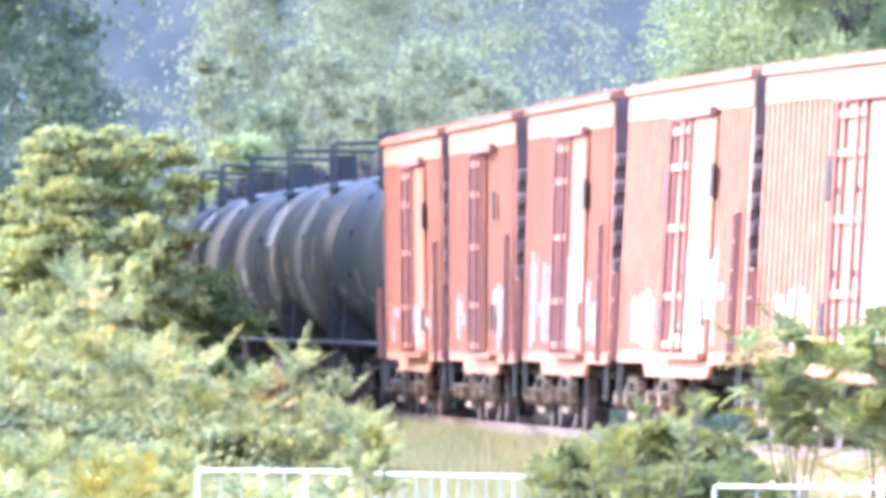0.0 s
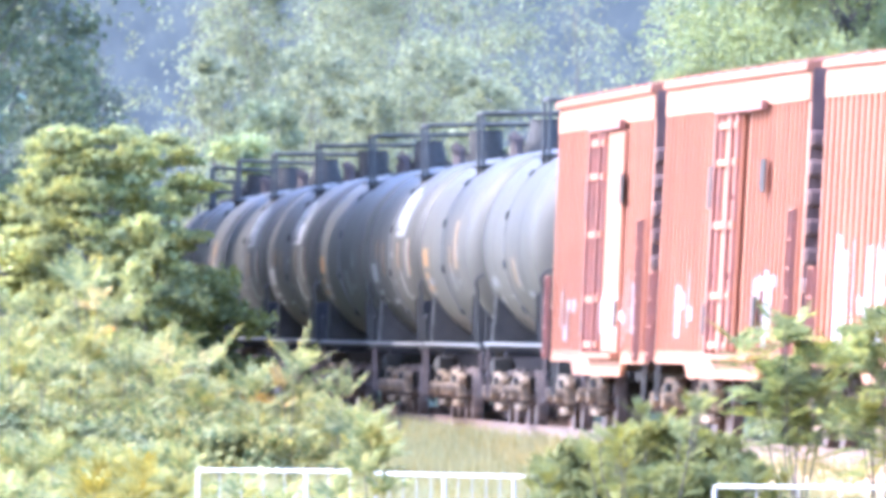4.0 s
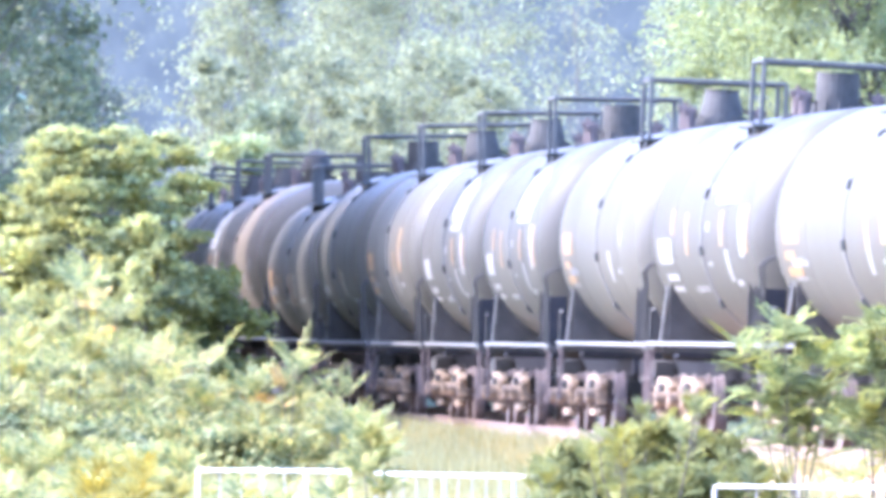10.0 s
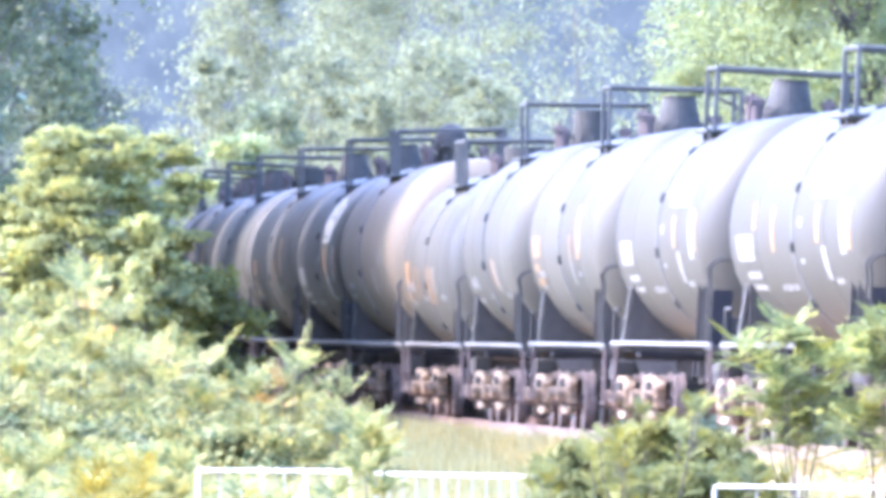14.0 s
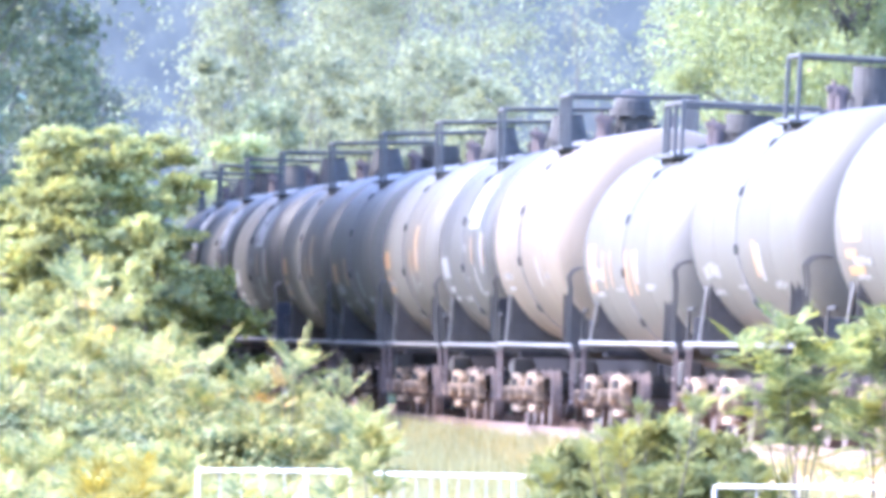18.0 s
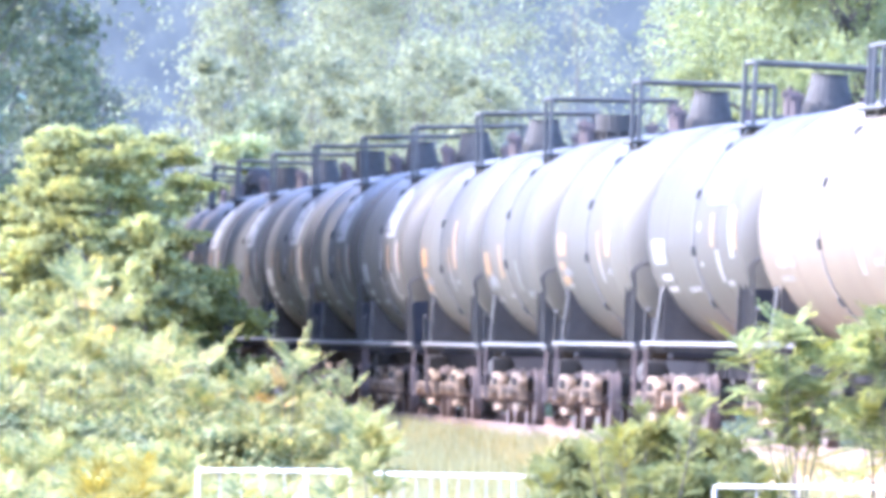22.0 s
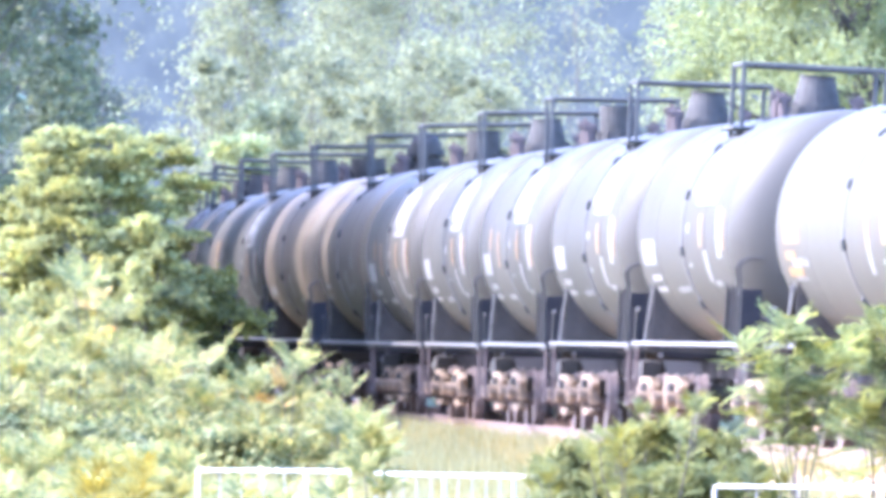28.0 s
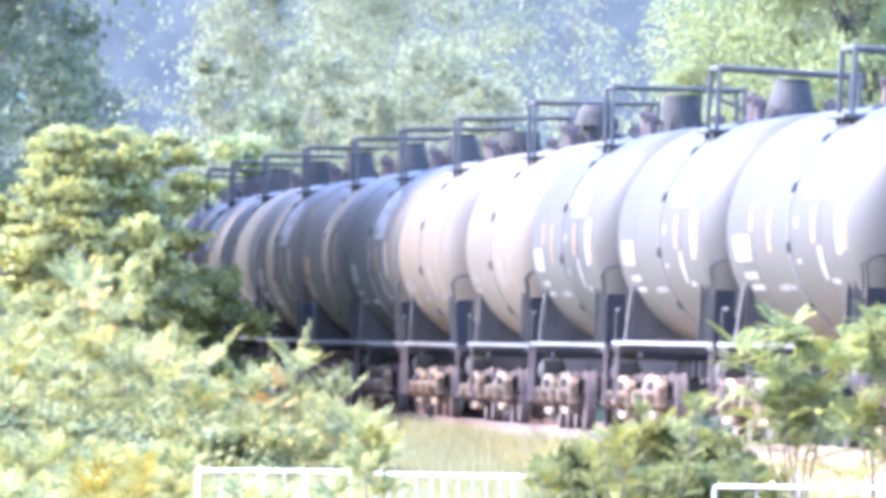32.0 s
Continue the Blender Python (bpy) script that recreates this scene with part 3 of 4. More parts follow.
for side, nm in ((-1, "rail"), (1, "rail")):
    c = side * 0.755
    tagged(swept(nm, [(c - 0.07, -0.185), (c - 0.07, -0.16), (c - 0.012, -0.13), (c - 0.012, -0.04), (c - 0.036, -0.035), (c - 0.036, 0.0), (c + 0.036, 0.0), (c + 0.036, -0.035), (c + 0.012, -0.04), (c + 0.012, -0.13), (c + 0.07, -0.16), (c + 0.07, -0.185)], RAIL, -600, 440, 1.0), "rusty steel running rail", "rail", kind="structure")
tie_me = finish("tie", box(B(), (2.6, 0.23, 0.16), (0, 0, -0.24), bevel=0.015), TIE)
ties = tagged(new("tie_row"), "weathered wooden ties in the ballast", "ties", kind="structure")
for i in range(170):
    s = -75 + i * 0.55
    m = car_pose(s)
    t = new("tie", tie_me)
    t.parent = ties
    t.matrix_basis = m @ pose(0, 0, 0, 0, 0, 90)


# ---- plants ----
def leaves_mesh(name, centres, size, mat, rnd, up=0.4, stretch=1.9, spread=0.35):
    """Many small bent leaves, one at each centre."""
    n = len(centres)
    c = np.asarray(centres)
    r = np.random.RandomState(rnd)
    nrm = r.normal(size=(n, 3)) + np.array([-0.25, -0.3, up])
    nrm /= np.linalg.norm(nrm, axis=1)[:, None]
    a = np.cross(nrm, r.normal(size=(n, 3)))
    a /= np.linalg.norm(a, axis=1)[:, None]
    b = np.cross(nrm, a)
    k = size * (1 + spread * r.normal(size=n)).clip(0.4, 2)
    L, W = (k * stretch / 2)[:, None], (k / 2)[:, None]
    dip = nrm * (k * 0.18)[:, None]
    v = np.stack([c - a * L - dip, c + b * W, c + a * L - dip, c - b * W], 1).reshape(-1, 3)
    i = np.arange(n) * 4
    f = np.concatenate([np.stack([i, i + 1, i + 3], 1), np.stack([i + 1, i + 2, i + 3], 1)])
    me = bpy.data.meshes.new(name)
    me.from_pydata(v.tolist(), [], f.tolist())
    me.materials.append(mat)
    return me


def limb(bm, a, b, r1, r2, bend=0.0, n=4, rnd=random):
    a, b = Vector(a), Vector(b)
    last = a
    for i in range(1, n + 1):
        p = a.lerp(b, i / n) + Vector((rnd.uniform(-bend, bend), rnd.uniform(-bend, bend), 0)) * (0 if i == n else 1)
        rod(bm, last, p, r1 + (r2 - r1) * (i - 1) / n, r1 + (r2 - r1) * i / n, seg=7)
        last = p


def tree(at, height, width, mat, seed, leaf=0.16, count=5000, crown_from=0.25, label="", clumps=40, trunk_r=None, flat=1.0, name="tree", depth=None, puff=1.0, cap=0.80):
    """A tapered trunk with limbs and a crown of clumps of leaves."""
    rnd = random.Random(seed)
    depth = depth or width
    t = tagged(new(name), label or "leafy green deciduous tree", "tree")
    t.matrix_basis = pose(*at)
    tr = trunk_r or height * 0.018
    bm = B()
    limb(bm, (0, 0, -0.2), (rnd.uniform(-.2, .2), 0, height * 0.8), tr, tr * 0.3, width * 0.03, 5, rnd)
    trunk = part("trunk", bm, BARK, t)
    cents = []
    for i in range(clumps):
        u = (i + rnd.random()) / clumps
        z = height * (crown_from + (1 - crown_from) * u)
        prof = math.sin(math.pi * min(1, 0.12 + cap * u ** 0.8)) ** 0.7
        ang = rnd.uniform(0, 2 * math.pi)
        q = math.sqrt(rnd.uniform(0.1, 1.0))
        x, y = q * prof * width / 2 * math.cos(ang), q * prof * depth / 2 * math.sin(ang)
        rad = width * rnd.uniform(0.08, 0.20) * puff
        cents.append((x, y, z - rad * 0.4, rad))
        if i % 6 == 0:
            one = B()
            limb(one, (0, 0, min(z * 0.72, height * 0.78)), (x, y, z - rad * 0.4), tr * 0.35, tr * 0.08, 0.1, 3, rnd)
            part("limb", one, BARK, trunk)
    r = np.random.RandomState(seed)
    pts = []
    per = max(8, count // clumps)
    for x, y, z, rad in cents:
        d = r.normal(size=(per, 3))
        d /= np.linalg.norm(d, axis=1)[:, None]
        d *= rad * (0.15 + 1.3 * r.uniform(0, 1, size=(per, 1)) ** 0.8)
        d[:, 2] *= 0.62 * flat
        pts.append(np.array([x, y, z]) + d)
    part("crown", leaves_mesh("crown", np.concatenate(pts), leaf, mat, seed), None, t)
    return t


def frond_set(rows, size, seed, pairs=9, droop_by=1.0):
    """Compound leaves: each row is a base, a direction and a length; leaflets in pairs along a drooping stalk."""
    r = random.Random(seed)
    verts, faces = [], []
    for base, way, length in rows:
        base, way = Vector(base), Vector(way).normalized()
        side = way.cross(Vector((0, 0, 1)))
        if side.length < 0.1:
            side = Vector((1, 0, 0))
        side.normalize()
        roll = r.uniform(-0.7, 0.7)
        side = Matrix.Rotation(roll, 3, way) @ side
        nrm = side.cross(way)
        droop = r.uniform(0.2, 0.8) * droop_by
        for k in range(pairs + 1):
            u = 0.18 + 0.82 * k / pairs
            p = base + way * (length * u) - Vector((0, 0, droop * length * u * u * 0.6))
            for sgn in (-1, 1) if k < pairs else (0,):
                d = (side * sgn * 0.9 + way * (0.45 if sgn else 1.0) - nrm * 0.18).normalized()
                ll = size * (1.05 - 0.45 * abs(u - 0.5)) * r.uniform(0.8, 1.2)
                w = d.cross(nrm).normalized() * ll * 0.17
                i = len(verts)
                mid = p + d * ll * 0.45 + nrm * ll * 0.06
                verts += [p, mid + w, p + d * ll, mid - w]
                faces += [(i, i + 1, i + 2, i + 3)]
        i = len(verts)
        tip = base + way * length - Vector((0, 0, droop * length * 0.6))
        verts += [base + nrm * 0.006, base - nrm * 0.006, tip]
        faces.append((i, i + 1, i + 2))
    return verts, faces


def frond_bush(name, at, stems, mat, seed, label, leaflet=0.11, length=0.5, per=14, category="bush", low=0.15, foot=0.7, upright=0.6):
    """Upright stems that each end in a rosette of compound leaves; stems: (x, y, height) from the foot."""
    r = random.Random(seed)
    ob = tagged(new(name), label, category)
    ob.matrix_basis = pose(*at)
    for i, (x, y, h) in enumerate(stems):
        bm = B()
        lean = (x + r.uniform(-0.15, 0.15), y + r.uniform(-0.15, 0.15), h)
        limb(bm, (x * foot, y * foot, -0.1), lean, 0.016, 0.006, 0.04, 4, r)
        stem = part("stem", bm, TWIG, ob)
        rows = []
        for k in range(per):
            crest = k >= per * 0.6
            u = r.uniform(0.93, 1.0) if crest else low + (0.95 - low) * (k + r.random()) / (per * 0.6)
            b = Vector((x * foot, y * foot, 0)).lerp(Vector(lean), u)
            a = k * 2.4 + r.uniform(-0.3, 0.3)
            rise = r.uniform(0.25, 1.7) + upright if crest else r.uniform(-0.2, 0.7) + 0.5 * upright
            rows.append((b, (math.cos(a), math.sin(a), rise), length * r.uniform(0.7, 1.2)))
        v, f = frond_set(rows, leaflet, seed * 100 + i, droop_by=1.0 - 0.4 * upright)
        me = bpy.data.meshes.new("leaves")
        me.from_pydata(v, [], f)
        me.materials.append(mat)
        part("leaves", me, None, stem)
    return ob


# ---- the wood behind and the grove that shades the line ----
WOOD = [(-6.1, 470, 17, 3.4, 0.3), (-3.0, 485, 14, 3.6, 0.2), (-1.2, 472, 18, 4.4, 0.2), (1.4, 492, 12, 4.0, 0.1), (4.2, 476, 19, 5.2, 0.5), (3.4, 500, 9.5, 4.4, 0.1), (7.6, 480, 13, 4.4, 0.2),
        (-4.6, 520, 19, 5, 0.4), (0.6, 525, 20, 5.5, 0.45), (10.5, 470, 14, 5, 0.1), (14.5, 480, 15, 6, 0.1), (-15.0, 470, 15, 6, 0.1)]
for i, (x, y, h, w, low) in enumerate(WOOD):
    tree((x, y, -0.62), h, w, LEAF_FAR, 100 + i, 0.075, 3200 if 1 < x < 9 else 15000 if abs(x) < 10 else 8000, low, "thin-leaved tree with blue haze tint in its leaf colour" if 1 < x < 9 else "tall woodland tree with sunlit outer leaves", 70 if 1 < x < 9 else 110, 0.04, puff=0.9 if 1 < x < 9 else 1.25)
UNDER = [(-6.9, 452, 10.4, 3.0, 0), (-5.2, 446, 8.9, 2.8, 1), (-3.9, 455, 10.8, 3.4, 0), (-2.2, 448, 9.3, 3.0, 0), (-0.4, 452, 10.9, 3.6, 0), (1.3, 446, 9.6, 2.8, 0)]
for i, (x, y, h, w, k) in enumerate(UNDER):
    tree((x, y, -0.62), h, w, (LEAF_FAR, LEAF_DUSK)[k], 160 + i, 0.085, 6500, 0.3, "smaller rounded tree at the edge of the wood", 70, 0.06, puff=1.0)
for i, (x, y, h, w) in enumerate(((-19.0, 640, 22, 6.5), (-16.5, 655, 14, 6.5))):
    tree((x, y, -0.62), h, w, LEAF_WOOD_SHADE, 150 + i, 0.12, 26000, 0.1, "tall tree far back with woodland shade in its leaf colour", 110, 0.09, puff=1.25)
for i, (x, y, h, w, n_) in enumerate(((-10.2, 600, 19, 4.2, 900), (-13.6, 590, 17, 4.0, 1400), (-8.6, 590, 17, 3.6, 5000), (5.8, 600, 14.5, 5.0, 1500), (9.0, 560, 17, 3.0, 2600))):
    tree((x, y, -0.62), h, w, LEAF_FAR, 170 + i, 0.085, n_, 0.25, "thin-leaved tree with blue haze tint in its leaf colour", 46, 0.04, puff=0.8)
GROVE = [(-9.6, 303, 17, 6.2), (-12.6, 330, 16, 6.6), (-14.5, 256, 18, 6.0), (-14.5, 262, 17, 6.0), (-14.0, 267, 17, 7), (-14.5, 275, 17, 7), (-14.5, 284, 17, 7), (-14.5, 293, 17, 7), (-15, 304, 17, 7), (-15, 316, 18, 8), (-15, 326, 17, 8), (-15, 337, 17, 8), (-16, 349, 18, 8), (-16, 362, 17, 8), (-16, 380, 17, 8)]
for i, (x, y, h, w) in enumerate(GROVE):
    tree((x, y, -0.62), h if i < 2 else h + 1.2, w, LEAF_DUSK if i < 2 else LEAF_SHADE, 200 + i, 0.085 if i < 2 else 0.62, 30000 if i < 2 else 11000, 0.03, "tall dark tree in the shade of the grove", 100, 0.07 if i < 2 else None)
# out-of-view trees added to thin the sunlight on the nearer cars
for i in range(4):
    tree((-14.5 - (i % 2), 212 + i * 8.5, -0.62), 18, 8.8, LEAF_SHADE, 230 + i, 0.34, 700, 0.55, "unseen tall thin-crowned tree added to dim the sun on the line", 60)
tree((9.9, 352, -0.62), 15.5, 9.4, LEAF_LIGHT, 301, 0.065, 150000, 0.08, "broad light green tree in full sun", 260, puff=0.75)
tree((17.0, 370, -0.62), 15.5, 9.0, LEAF_LIGHT, 302, 0.24, 12000, 0.1, "broad light green tree in full sun", 90)
tree((-5.6, 412, -0.62), 7.4, 2.3, LEAF_LIGHT, 303, 0.1, 11000, 0.2, "small pale green tree behind the line", 30)

# scrub on the far side of the line
for k in range(30):
    p = on_line(-95 + k * 5.0, 4.4 + 0.8 * math.sin(k * 2.1))
    tree((p.x, p.y, -0.64), 1.35 + 0.25 * math.sin(k * 1.7), 5.6, LEAF_SHADE, 340 + k, 0.12, 2600, 0.02, "low dense scrub behind the railway line", 40, 0.03, name="shrub", depth=3.0)

# ---- young trees and shrubs before the line ----
young_a = tree((-5.85, 245, -0.62), 5.5, 2.75, LEAF_NEAR, 401, 0.052, 70000, 0.05, "young tree with yellow-green feathery leaves", 300, 0.06, flat=0.42, puff=0.68, cap=0.70)
tree((-7.2, 246, -0.62), 4.35, 1.7, LEAF_NEAR, 405, 0.055, 20000, 0.05, "leafy yellow-green shrub beside the young tree", 110, 0.04, flat=0.7, puff=0.6, name="shrub")
young_b = tree((-4.72, 247, -0.62), 5.4, 1.55, LEAF_NEAR, 402, 0.052, 24000, 0.2, "slender young tree with yellow-green leaves", 110, 0.045, flat=0.45, puff=0.8, cap=0.6)
tree((-4.9, 243, -0.62), 3.9, 1.9, LEAF_NEAR, 404, 0.07, 14000, 0.03, "leafy yellow-green shrub under the young trees", 90, 0.04, puff=0.62, name="shrub")
low_shrub = tree((-4.0, 262, -0.62), 3.1, 1.8, LEAF_DEEP, 403, 0.085, 8000, 0.05, "dense dark green shrub beside the track", 44, 0.04, name="shrub")


def shrub_row(name, x0, x1, y0, y1, height, count, mat, seed, label, length=0.45, leaflet=0.12, per=20):
    r = random.Random(seed)
    cx, cy = (x0 + x1) / 2, (y0 + y1) / 2
    stems = []
    for i in range(count):
        x = x0 + (x1 - x0) * (i + r.random()) / count
        stems.append((x - cx, r.uniform(y0, y1) - cy, height(x) * r.uniform(0.55, 1.0)))
    return frond_bush(name, (cx, cy, -0.62), stems, mat, seed, label, leaflet, length, per)


frond_bush("sumac_bush", (-4.7, 198, -0.62), [(0, 0, 2.75), (0.35, 0.3, 2.3), (-0.5, 0.1, 2.3), (-0.9, 0.4, 2.0), (-0.2, -0.2, 2.0)], LEAF_BUSH, 21, "tall shrub with long feathery compound leaves", 0.12, 0.6, 26)
for k, (x, y, h, w) in enumerate(((-5.6, 199, 2.0, 1.9), (-4.4, 200, 1.9, 1.8), (-3.4, 198, 1.3, 1.6), (-2.5, 197, 0.95, 1.5), (-1.75, 195, 0.7, 1.1), (-5.3, 186, 1.2, 2.0), (-3.9, 187, 1.0, 2.0), (-2.6, 186, 0.9, 1.6))):
    tree((x, y, -0.62), h, w, LEAF_BUSH, 500 + k, 0.05, 16000, 0.02, "rounded leafy shrub in a roadside thicket", 70, 0.03, name="shrub")
shrub_row("sumac_bush", -6.2, -3.6, 188, 198, lambda x: 1.85, 34, LEAF_BUSH, 22, "dense shrub with feathery compound leaves", 0.5, 0.11, 22)
shrub_row("sumac_bush", -3.7, -2.7, 188, 196, lambda x: 1.3, 14, LEAF_BUSH, 31, "shrub with upright feathery leaves", 0.5, 0.11, 22)
shrub_row("sumac_bush", -2.8, -1.7, 188, 194, lambda x: 0.85, 14, LEAF_BUSH, 23, "dense shrub with feathery compound leaves", 0.46, 0.105, 22)
frond_bush("sumac_bush", (-1.95, 192, -0.62), [(0, 0, 1.6), (0.4, 0.2, 1.2), (-0.35, 0.1, 1.35), (0.1, -0.3, 1.0)], LEAF_BUSH, 24, "shrub with upright feathery compound leaves", 0.12, 0.52, 24)
shrub_row("sumac_bush", -1.5, -0.7, 182, 190, lambda x: 0.7 - (x + 0.7) * 0.5, 10, LEAF_BUSH, 25, "low shrub with feathery compound leaves", 0.45, 0.13, 16)
shrub_row("sumac_bush", -4.4, -2.2, 122, 132, lambda x: 0.85 - 0.26 * (x + 4.4), 26, LEAF_BUSH, 26, "low yellow-green shrub beside the white railing", 0.36, 0.095, 16)
shrub_row("sumac_bush", -4.8, -2.7, 150, 170, lambda x: 0.72, 24, LEAF_BUSH, 30, "low yellow-green shrub behind the railing", 0.42, 0.115, 16)
shrub_row("sumac_bush", -2.6, -1.0, 146, 160, lambda x: 0.42, 15, LEAF_BUSH, 34, "low straggling shrub in the dry grass", 0.34, 0.09, 12)
frond_bush("sumac_bush", (-1.62, 130, -0.62), [(0, 0, 0.72), (0.08, 0.2, 0.6)], LEAF_BUSH, 32, "small shrub growing through the railing", 0.08, 0.3, 14)
frond_bush("sumac_bush", (-0.72, 131, -0.62), [(0, 0, 0.95), (0.12, 0.2, 0.75), (-0.1, 0, 0.7)], LEAF_BUSH, 33, "small shrub growing through the railing", 0.09, 0.32, 14)
shrub_row("golden_bush", -3.0, -2.15, 121, 123, lambda x: 1.12 - 0.5 * abs(x + 2.6), 22, LEAF_GOLD, 530, "small golden yellow shrub beside the white railing", 0.3, 0.08, 18)
for k, (x, y, h) in enumerate(((-4.72, 197, 2.5), (-3.75, 194, 1.75), (-3.5, 193, 1.7), (-3.0, 193, 1.65), (-1.95, 190, 1.45))):
    frond_bush("sumac_shoot", (x, y, -0.62), [(0, 0, h)], LEAF_TIP, 600 + k, "young shoot with reddish leaf tips", 0.11, 0.42, 8)
# upright sprigs that stand clear of the thicket
for k, (x, y, h, n_) in enumerate(((-4.66, 193, 3.1, 13), (-4.2, 192, 2.75, 11), (-3.6, 191, 2.15, 12), (-3.25, 191, 2.0, 10), (-3.0, 190, 2.05, 12), (-2.45, 190, 1.75, 11), (-1.92, 188, 2.0, 15), (-1.38, 187, 1.62, 13), (-1.05, 186, 1.2, 11), (-5.1, 190, 2.5, 11), (-5.5, 190, 2.7, 11), (-2.2, 187, 1.45, 10))):
    frond_bush("sumac_sprig", (x, y, -0.62), [(0, 0, h - 0.35)], LEAF_BUSH, 640 + k, "upright shrub sprig with a fan of compound leaves", 0.11, 0.64, n_, upright=0.35)
bm = B()
rod(bm, (0, 0, -0.1), (0.02, 0, 0.62), 0.018, seg=6)
stake = part("stake", bm, BLACK, None)
tagged(stake, "thin dark stake standing in dry grass", "stake")
stake.matrix_basis = pose(-0.72, 240, -0.62)
for k, (x, y, h, w) in enumerate(((1.25, 130, 1.15, 1.0), (1.85, 129, 1.35, 1.1), (2.45, 130, 1.25, 0.9), (2.0, 127, 1.0, 1.2))):
    tree((x, y, -0.62), h, w, LEAF_DEEP, 520 + k, 0.038, 16000, 0.02, "rounded dark green bush before the railing", 70, 0.03, name="shrub")
shrub_row("leafy_bush", 0.75, 2.9, 126, 132, lambda x: 0.9 + 0.55 * math.sin((x - 0.75) / 2.2 * math.pi) + 0.2 * math.exp(-((x - 2.1) / 0.28) ** 2), 50, LEAF_DEEP, 27, "dark green bush with compound leaves", 0.22, 0.048)
sapling_a = frond_bush("sapling", (3.76, 158, -0.62), [(0, 0, 2.2), (-0.5, 0.1, 1.95), (-0.3, -0.1, 1.55), (0.3, 0.05, 1.9), (0.12, -0.1, 1.5)], LEAF_SAPLING, 28, "young sapling with compound leaves beside the track", 0.11, 0.5, 24, "sapling", 0.5, 0.05, 0.0)
sapling_b = frond_bush("sapling", (4.75, 160, -0.62), [(0, 0, 2.25), (-0.3, 0.1, 1.8), (0.3, 0.1, 2.2), (-0.15, -0.1, 1.2)], LEAF_SAPLING, 29, "young sapling with compound leaves beside the track", 0.115, 0.52, 24, "sapling", 0.4, 0.1, 0.0)


for k, (x, y, h, w) in enumerate(((3.76, 158.4, 2.2, 0.85), (4.7, 160.4, 2.4, 1.1))):
    tree((x, y, -0.62), h, w, LEAF_SAPLING, 540 + k, 0.055, 2600, 0.5, "leafy sapling beside the track", 22, 0.022, flat=0.5, puff=1.0, name="sapling")


def blades(x, y, z, tall, r, label):
    n = len(x)
    h = tall * (0.5 + 0.8 * r.rand(n))
    a = r.uniform(0, 2 * np.pi, n)
    lean = 0.3 * r.rand(n) * h
    w = 0.010 + 0.012 * r.rand(n)
    p0, p1 = np.stack([x - w, y, z], 1), np.stack([x + w, y, z], 1)
    p2 = np.stack([x + lean * np.cos(a), y + lean * np.sin(a), z + h], 1)
    me = bpy.data.meshes.new("grass")
    me.from_pydata(np.stack([p0, p1, p2], 1).reshape(-1, 3).tolist(), [], np.arange(n * 3).reshape(-1, 3).tolist())
    me.materials.append(GRASS)
    return tagged(new("grass", me), label, "grass", kind="stuff")


def meadow(count, seed):
    r = np.random.RandomState(seed)
    x, y = r.uniform(-4.5, 6.0, count), r.uniform(138, 300, count)
    clear = np.interp(y, LINE_Y[::-1], LINE_X[::-1]) - 2.6
    keep = x < clear
    x, y = x[keep], y[keep]
    return blades(x, y, np.full(len(x), -0.68), 0.42, r, "tall dry straw-coloured grass beside the line")


def shoulder_grass(count, seed):
    r = np.random.RandomState(seed)
    s, a = r.uniform(-85, 48, count), -1.8 - 2.4 * r.rand(count) ** 1.6
    p = np.array([on_line(k, c, 0.0) for k, c in zip(s, a)])
    z = np.interp(a, [-4.4, -2.7, -2.15, -1.7], [-0.64, -0.64, -0.45, -0.25])
    return blades(p[:, 0], p[:, 1], z - 0.03, 0.36, r, "dry grass growing over the edge of the ballast")


meadow(70000, 5)
shoulder_grass(30000, 6)


# ---- white railing ----
def railing(x0, y0, x1, y1, gap, label, top=0.86):
    ob = tagged(new("railing"), label, "railing")
    ob.matrix_basis = pose(x0, y0, -0.62)
    d = Vector((x1 - x0, y1 - y0, 0))
    n = max(1, int(d.length / gap))
    bm = B()
    turn = math.degrees(math.atan2(d.y, d.x))
    box(bm, (d.length, 0.045, 0.029), (d.x / 2, d.y / 2, top), (0, 0, turn), 0.012)
    part("top_rail", bm, WHITE_PAINT, ob)
    bm = B()
    box(bm, (d.length, 0.05, 0.05), (d.x / 2, d.y / 2, 0.12), (0, 0, turn), 0.01)
    part("bottom_rail", bm, WHITE_PAINT, ob)
    for i in range(n + 1):
        p = d * (i / n)
        bm = B()
        thick = 0.028 if i % 5 == 0 else 0.011
        box(bm, (thick, thick, top), (p.x, p.y, top / 2), (0, 0, turn), 0.005)
        part("post" if i % 5 == 0 else "picket", bm, WHITE_PAINT, ob)
    return ob


railing(-2.28, 138, -0.86, 137, 0.24, "white-painted metal picket railing")
railing(-0.62, 137, 0.9, 134, 0.27, "white-painted metal picket railing", 0.84)
railing(2.2, 120, 4.2, 118.5, 0.39, "white-painted metal railing with wide-set posts", 0.915)

# ---- far backdrop: blue distance haze painted on a faintly glowing sheet ----
bm = B()
for c in ((-700, 0), (700, 0), (700, 320), (-700, 320)):
    bm.verts.new((c[0], 1500, c[1] - 5))
bm.faces.new(bm.verts)
HAZE = bpy.data.materials.new("painted_haze_glow")
HAZE.use_nodes = True
hn, hl_ = HAZE.node_tree.nodes, HAZE.node_tree.links
hb = hn["Principled BSDF"]
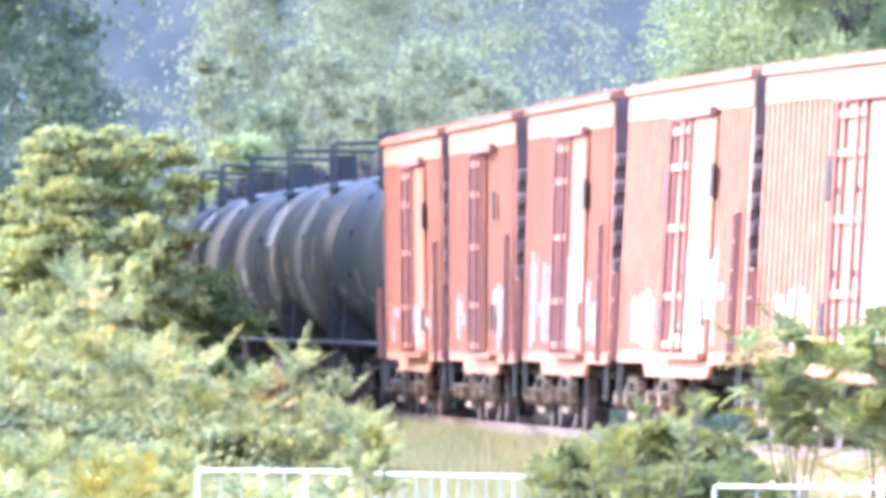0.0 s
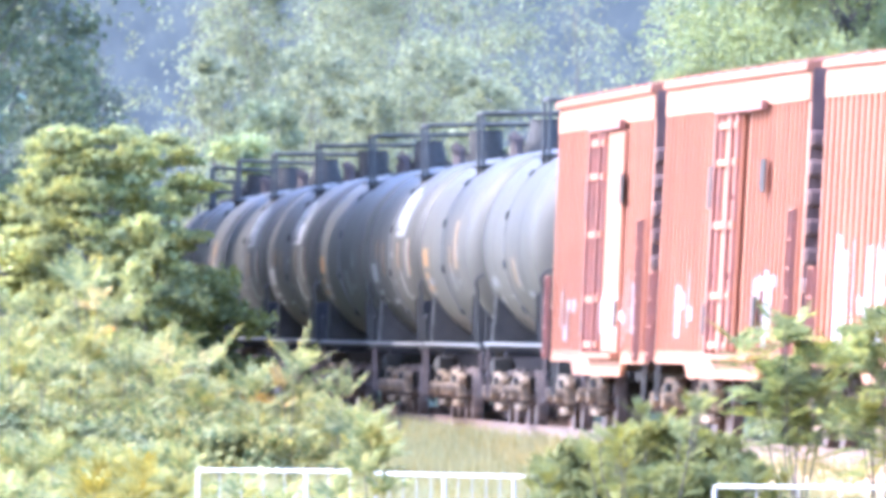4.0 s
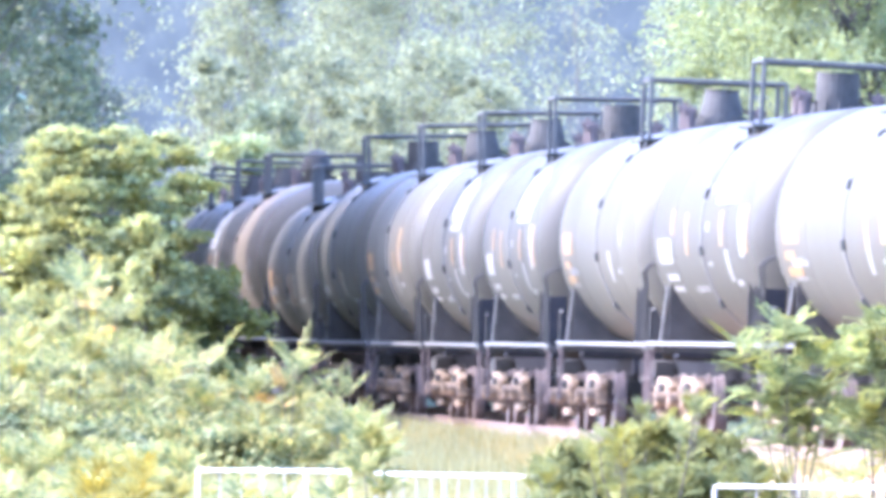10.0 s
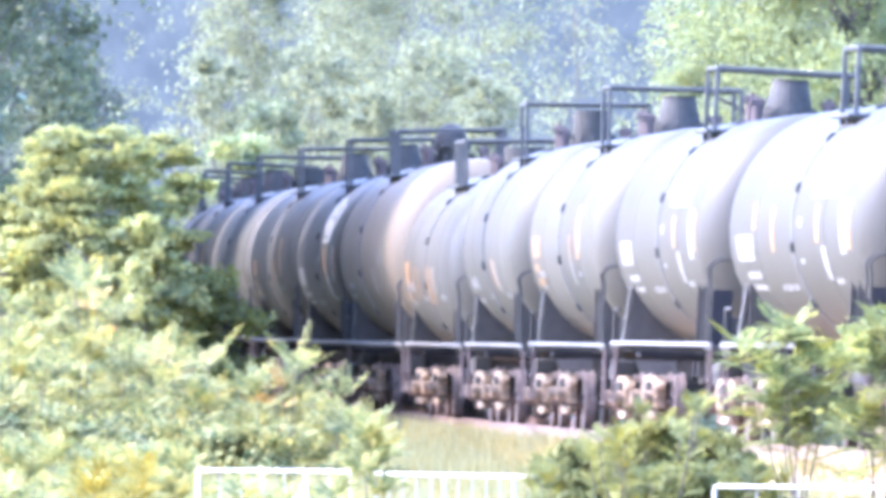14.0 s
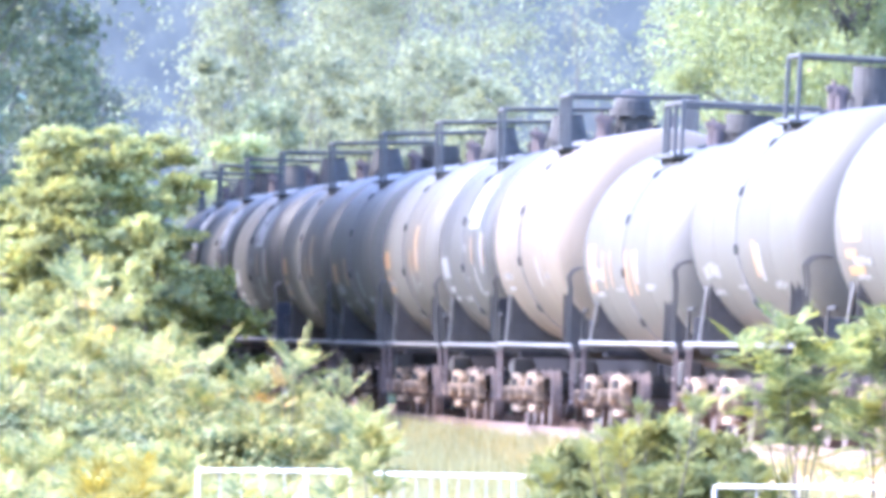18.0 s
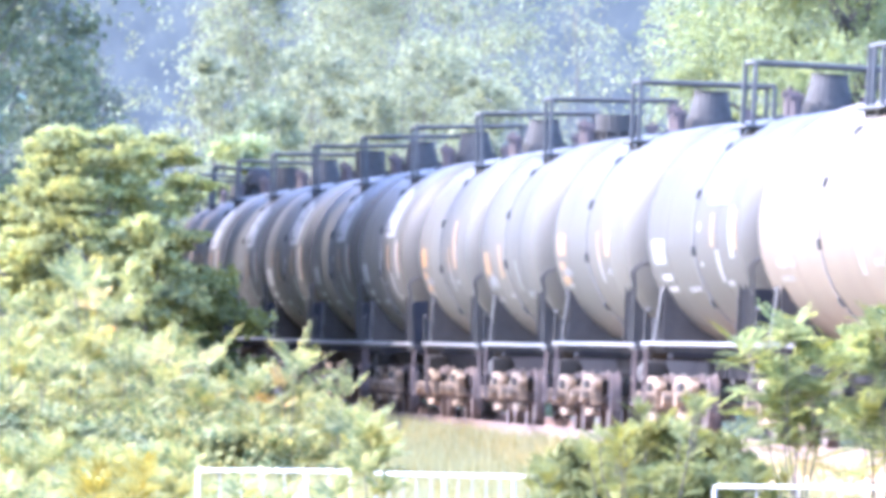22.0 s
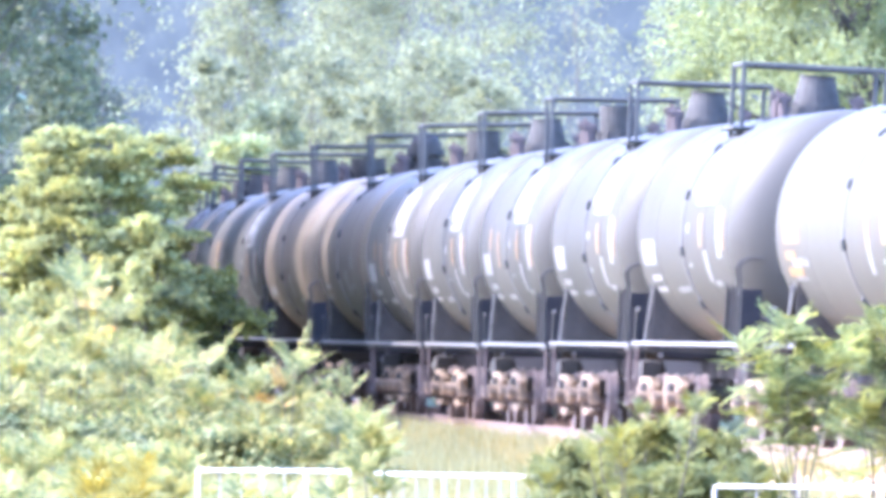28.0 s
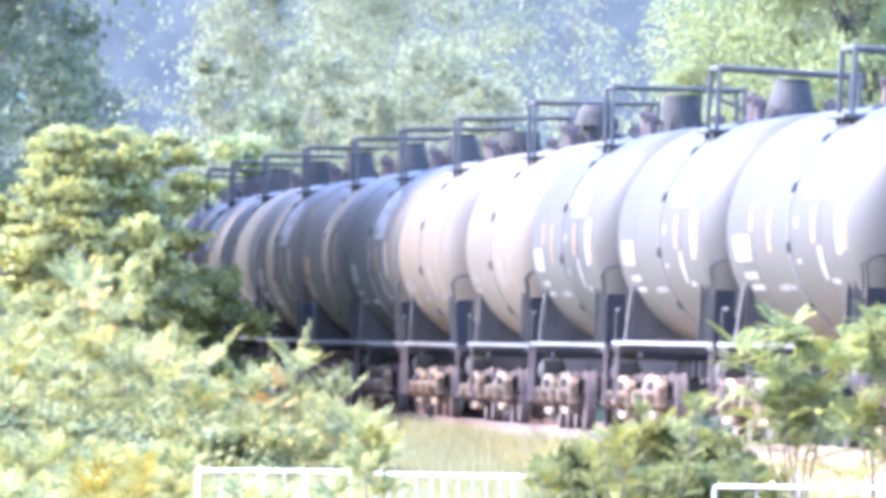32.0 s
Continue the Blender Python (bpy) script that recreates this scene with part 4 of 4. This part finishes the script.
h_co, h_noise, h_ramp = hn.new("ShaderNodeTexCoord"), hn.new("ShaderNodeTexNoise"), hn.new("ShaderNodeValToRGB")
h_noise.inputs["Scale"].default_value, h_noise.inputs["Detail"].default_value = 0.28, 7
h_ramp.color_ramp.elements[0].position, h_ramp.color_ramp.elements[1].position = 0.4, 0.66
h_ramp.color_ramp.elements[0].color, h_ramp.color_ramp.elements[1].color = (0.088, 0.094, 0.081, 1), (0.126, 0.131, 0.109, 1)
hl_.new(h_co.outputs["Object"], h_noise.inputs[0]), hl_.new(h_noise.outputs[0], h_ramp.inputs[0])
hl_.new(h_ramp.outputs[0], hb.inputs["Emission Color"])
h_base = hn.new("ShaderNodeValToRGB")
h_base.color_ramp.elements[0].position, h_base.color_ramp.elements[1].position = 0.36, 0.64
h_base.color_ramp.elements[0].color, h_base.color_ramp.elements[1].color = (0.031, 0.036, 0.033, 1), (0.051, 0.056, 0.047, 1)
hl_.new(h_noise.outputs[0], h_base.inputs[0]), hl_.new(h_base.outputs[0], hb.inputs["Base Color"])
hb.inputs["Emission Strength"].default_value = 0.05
tagged(new("backdrop", finish("backdrop", bm, HAZE)), "backdrop sheet with glowing blue haze and wooded distance painted in", "backdrop", kind="structure")

# ---- the train ----
G1 = "grey tank car with white lettering bars and black crash frame"
W1 = "white tank car with orange placards and black crash frame"
C1 = "cream tank car with a round vent dome"
STACK = ((-0.88, -0.66, 2.50, 2.80), (-0.88, -0.74, 2.30, 2.40), (-0.88, -0.68, 2.10, 2.20))
white_a = tank_car(14.5, 1.57, 2.75, TANK_WHITE, W1, 2, ((0.22, 0.28, 2.1, 2.55),), rear=-0.4)
white_b = tank_car(15.4, 1.57, 2.75, TANK_WHITE, W1, 3, STACK + ((0.30, 0.34, 2.4, 2.8), (0.52, 0.62, 2.45, 3.2)), "flared")
white_c = tank_car(16.2, 1.57, 2.75, TANK_WHITE, W1, 3, STACK, "flared", rear=0.25)
white_d = tank_car(15.2, 1.57, 2.75, TANK_WHITE, W1, 2, ((-0.88, -0.68, 2.3, 2.65), (-0.30, -0.22, 2.25, 2.75)), "low")
grey_a = tank_car(14.9, 1.57, 2.75, TANK_GREY, G1, 1, ((0.42, 0.47, 2.5, 2.92), (0.90, 0.95, 2.45, 2.95)), "flared", rear=0.3, shields=True)
grey_b = tank_car(15.2, 1.57, 2.75, TANK_GREY, G1, 1, ((-0.60, -0.56, 2.68, 3.0), (-0.30, -0.26, 2.4, 2.95), (0.42, 0.47, 2.5, 2.95), (0.90, 0.96, 2.4, 3.0)), "drum", rear=0.3, shields=True)
cream_a = tank_car(16.8, 1.60, 2.78, TANK_CREAM, C1, 3, (), "round", rear=-1.1, frame_half=1.0)
cream_b = tank_car(15.4, 1.57, 2.75, TANK_CREAM, "cream tank car with a grey rounded vent dome and black shields", 3, (), "round", shields=True)
cream_c = tank_car(15.4, 1.57, 2.75, TANK_CREAM, "pale cream tank car with low valves and black shields", 2, (), "low", shields=True)
small_a = tank_car(16.0, 1.55, 2.50, TANK_WHITE, "low white tank car with yellow stripes", 2, ((-0.88, -0.70, 2.2, 2.6), (-0.88, -0.76, 1.95, 2.1), (-0.52, -0.48, 2.0, 2.5), (-0.34, -0.31, 2.0, 2.5), (0.05, 0.11, 1.9, 2.5), (0.22, 0.26, 1.9, 2.5)), "low", rear=0.1, frame_top=4.55, frame_half=1.3)
red_a = boxcar(RED, "red boxcar with worn white graffiti along its sill", 0.5, ribs=False, tags=((-5.2, 1.7, 2.2, 0.8, SPRAY), (4.6, 1.75, 2.6, 1.1, SPRAY), (2.2, 1.5, 1.6, 0.6, SPRAY)))
red_b = boxcar(RED, "red boxcar with faded graffiti along its sill", 0.5, ((-4.8, 1.8, 1.8, 1.0, SPRAY), (4.2, 1.75, 2.2, 1.1, SPRAY)))
red_c = boxcar(RED, "red boxcar with large white graffiti", 0.5, ribs=False, tags=((-4.4, 1.95, 4.0, 1.5, SPRAY), (2.9, 1.9, 3.0, 1.3, SPRAY), (5.2, 1.6, 2.0, 0.9, SPRAY)))
pale_a = boxcar(PALE_RED, "red boxcar with strong sun put into its paler paint, white and green graffiti", 0.5, ribs=False, tags=((-4.8, 1.6, 3.0, 0.9, SPRAY), (3.2, 1.9, 3.4, 1.3, SPRAY), (1.8, 1.25, 3.6, 0.24, GREEN_PAINT)))
TRAIN = [(red_a, -25.8), (red_b, -8.75), (red_c, 8.45), (pale_a, 25.65), (pale_a, 42.85), (red_a, 59.95)]
TANKS = [(-43.3, white_a), (-57.7, white_b), (-71.7, grey_b), (-86.2, white_c), (-102.2, grey_b), (-117.4, grey_a), (-132.5, white_b), (-147.9, white_a), (-162.4, small_a), (-179.8, cream_a),
         (-192.9, grey_a), (-208.0, white_b), (-223.2, white_d), (-238.2, white_b), (-254.6, grey_a), (-268.7, grey_a), (-283.3, grey_b), (-297.9, grey_a), (-312.8, grey_b), (-327.1, cream_b),
         (-344.2, cream_c), (-358.3, grey_a), (-371.8, white_b), (-387.1, grey_a), (-401.4, white_a), (-416.4, grey_a), (-431.4, white_b), (-446.4, grey_a)]
TRAIN += [(kind, s) for s, kind in TANKS]
used, CARS = set(), []
for kind, s in TRAIN:
    if kind in used:
        ob = copy_thing(kind, car_pose(s))
    else:
        ob = kind
        used.add(kind)
    CARS.append((ob, s))


# small leanings in the wind: seconds and degrees
WIND = [(0, -0.3), (1, 0.4), (2, -0.1), (3, 0.4), (5.5, 0.2), (7, 0.1), (8, 0.4), (9, 0.2), (10, 0.4), (11.5, 0.1), (13, 0.4), (14, -0.1), (16.5, -0.6), (17.5, -1.0), (19, 0.2), (20.3, -0.6), (21.5, 0.2), (22.5, -0.3),
        (23.5, 0.2), (24.5, -0.3), (25.5, -0.1), (27.5, -0.3), (29, -0.4), (30, -0.1), (31, -0.9), (31.5, -0.3), (32, 0.7)]


def motions():
    for ob, share in ((young_a, 1.0), (young_b, 1.15), (low_shrub, 1.6), (sapling_a, -0.5), (sapling_b, -0.7)):
        at = ob.matrix_basis.copy()
        walk(ob, [(t, at @ pose(0, 0, 0, 0.6 * lean * share, lean * share, 0)) for t, lean in WIND])
    for ob, s in CARS:
        walk(ob, [(t, car_pose(s + gone(t))) for t in range(0, 33)])


motions()
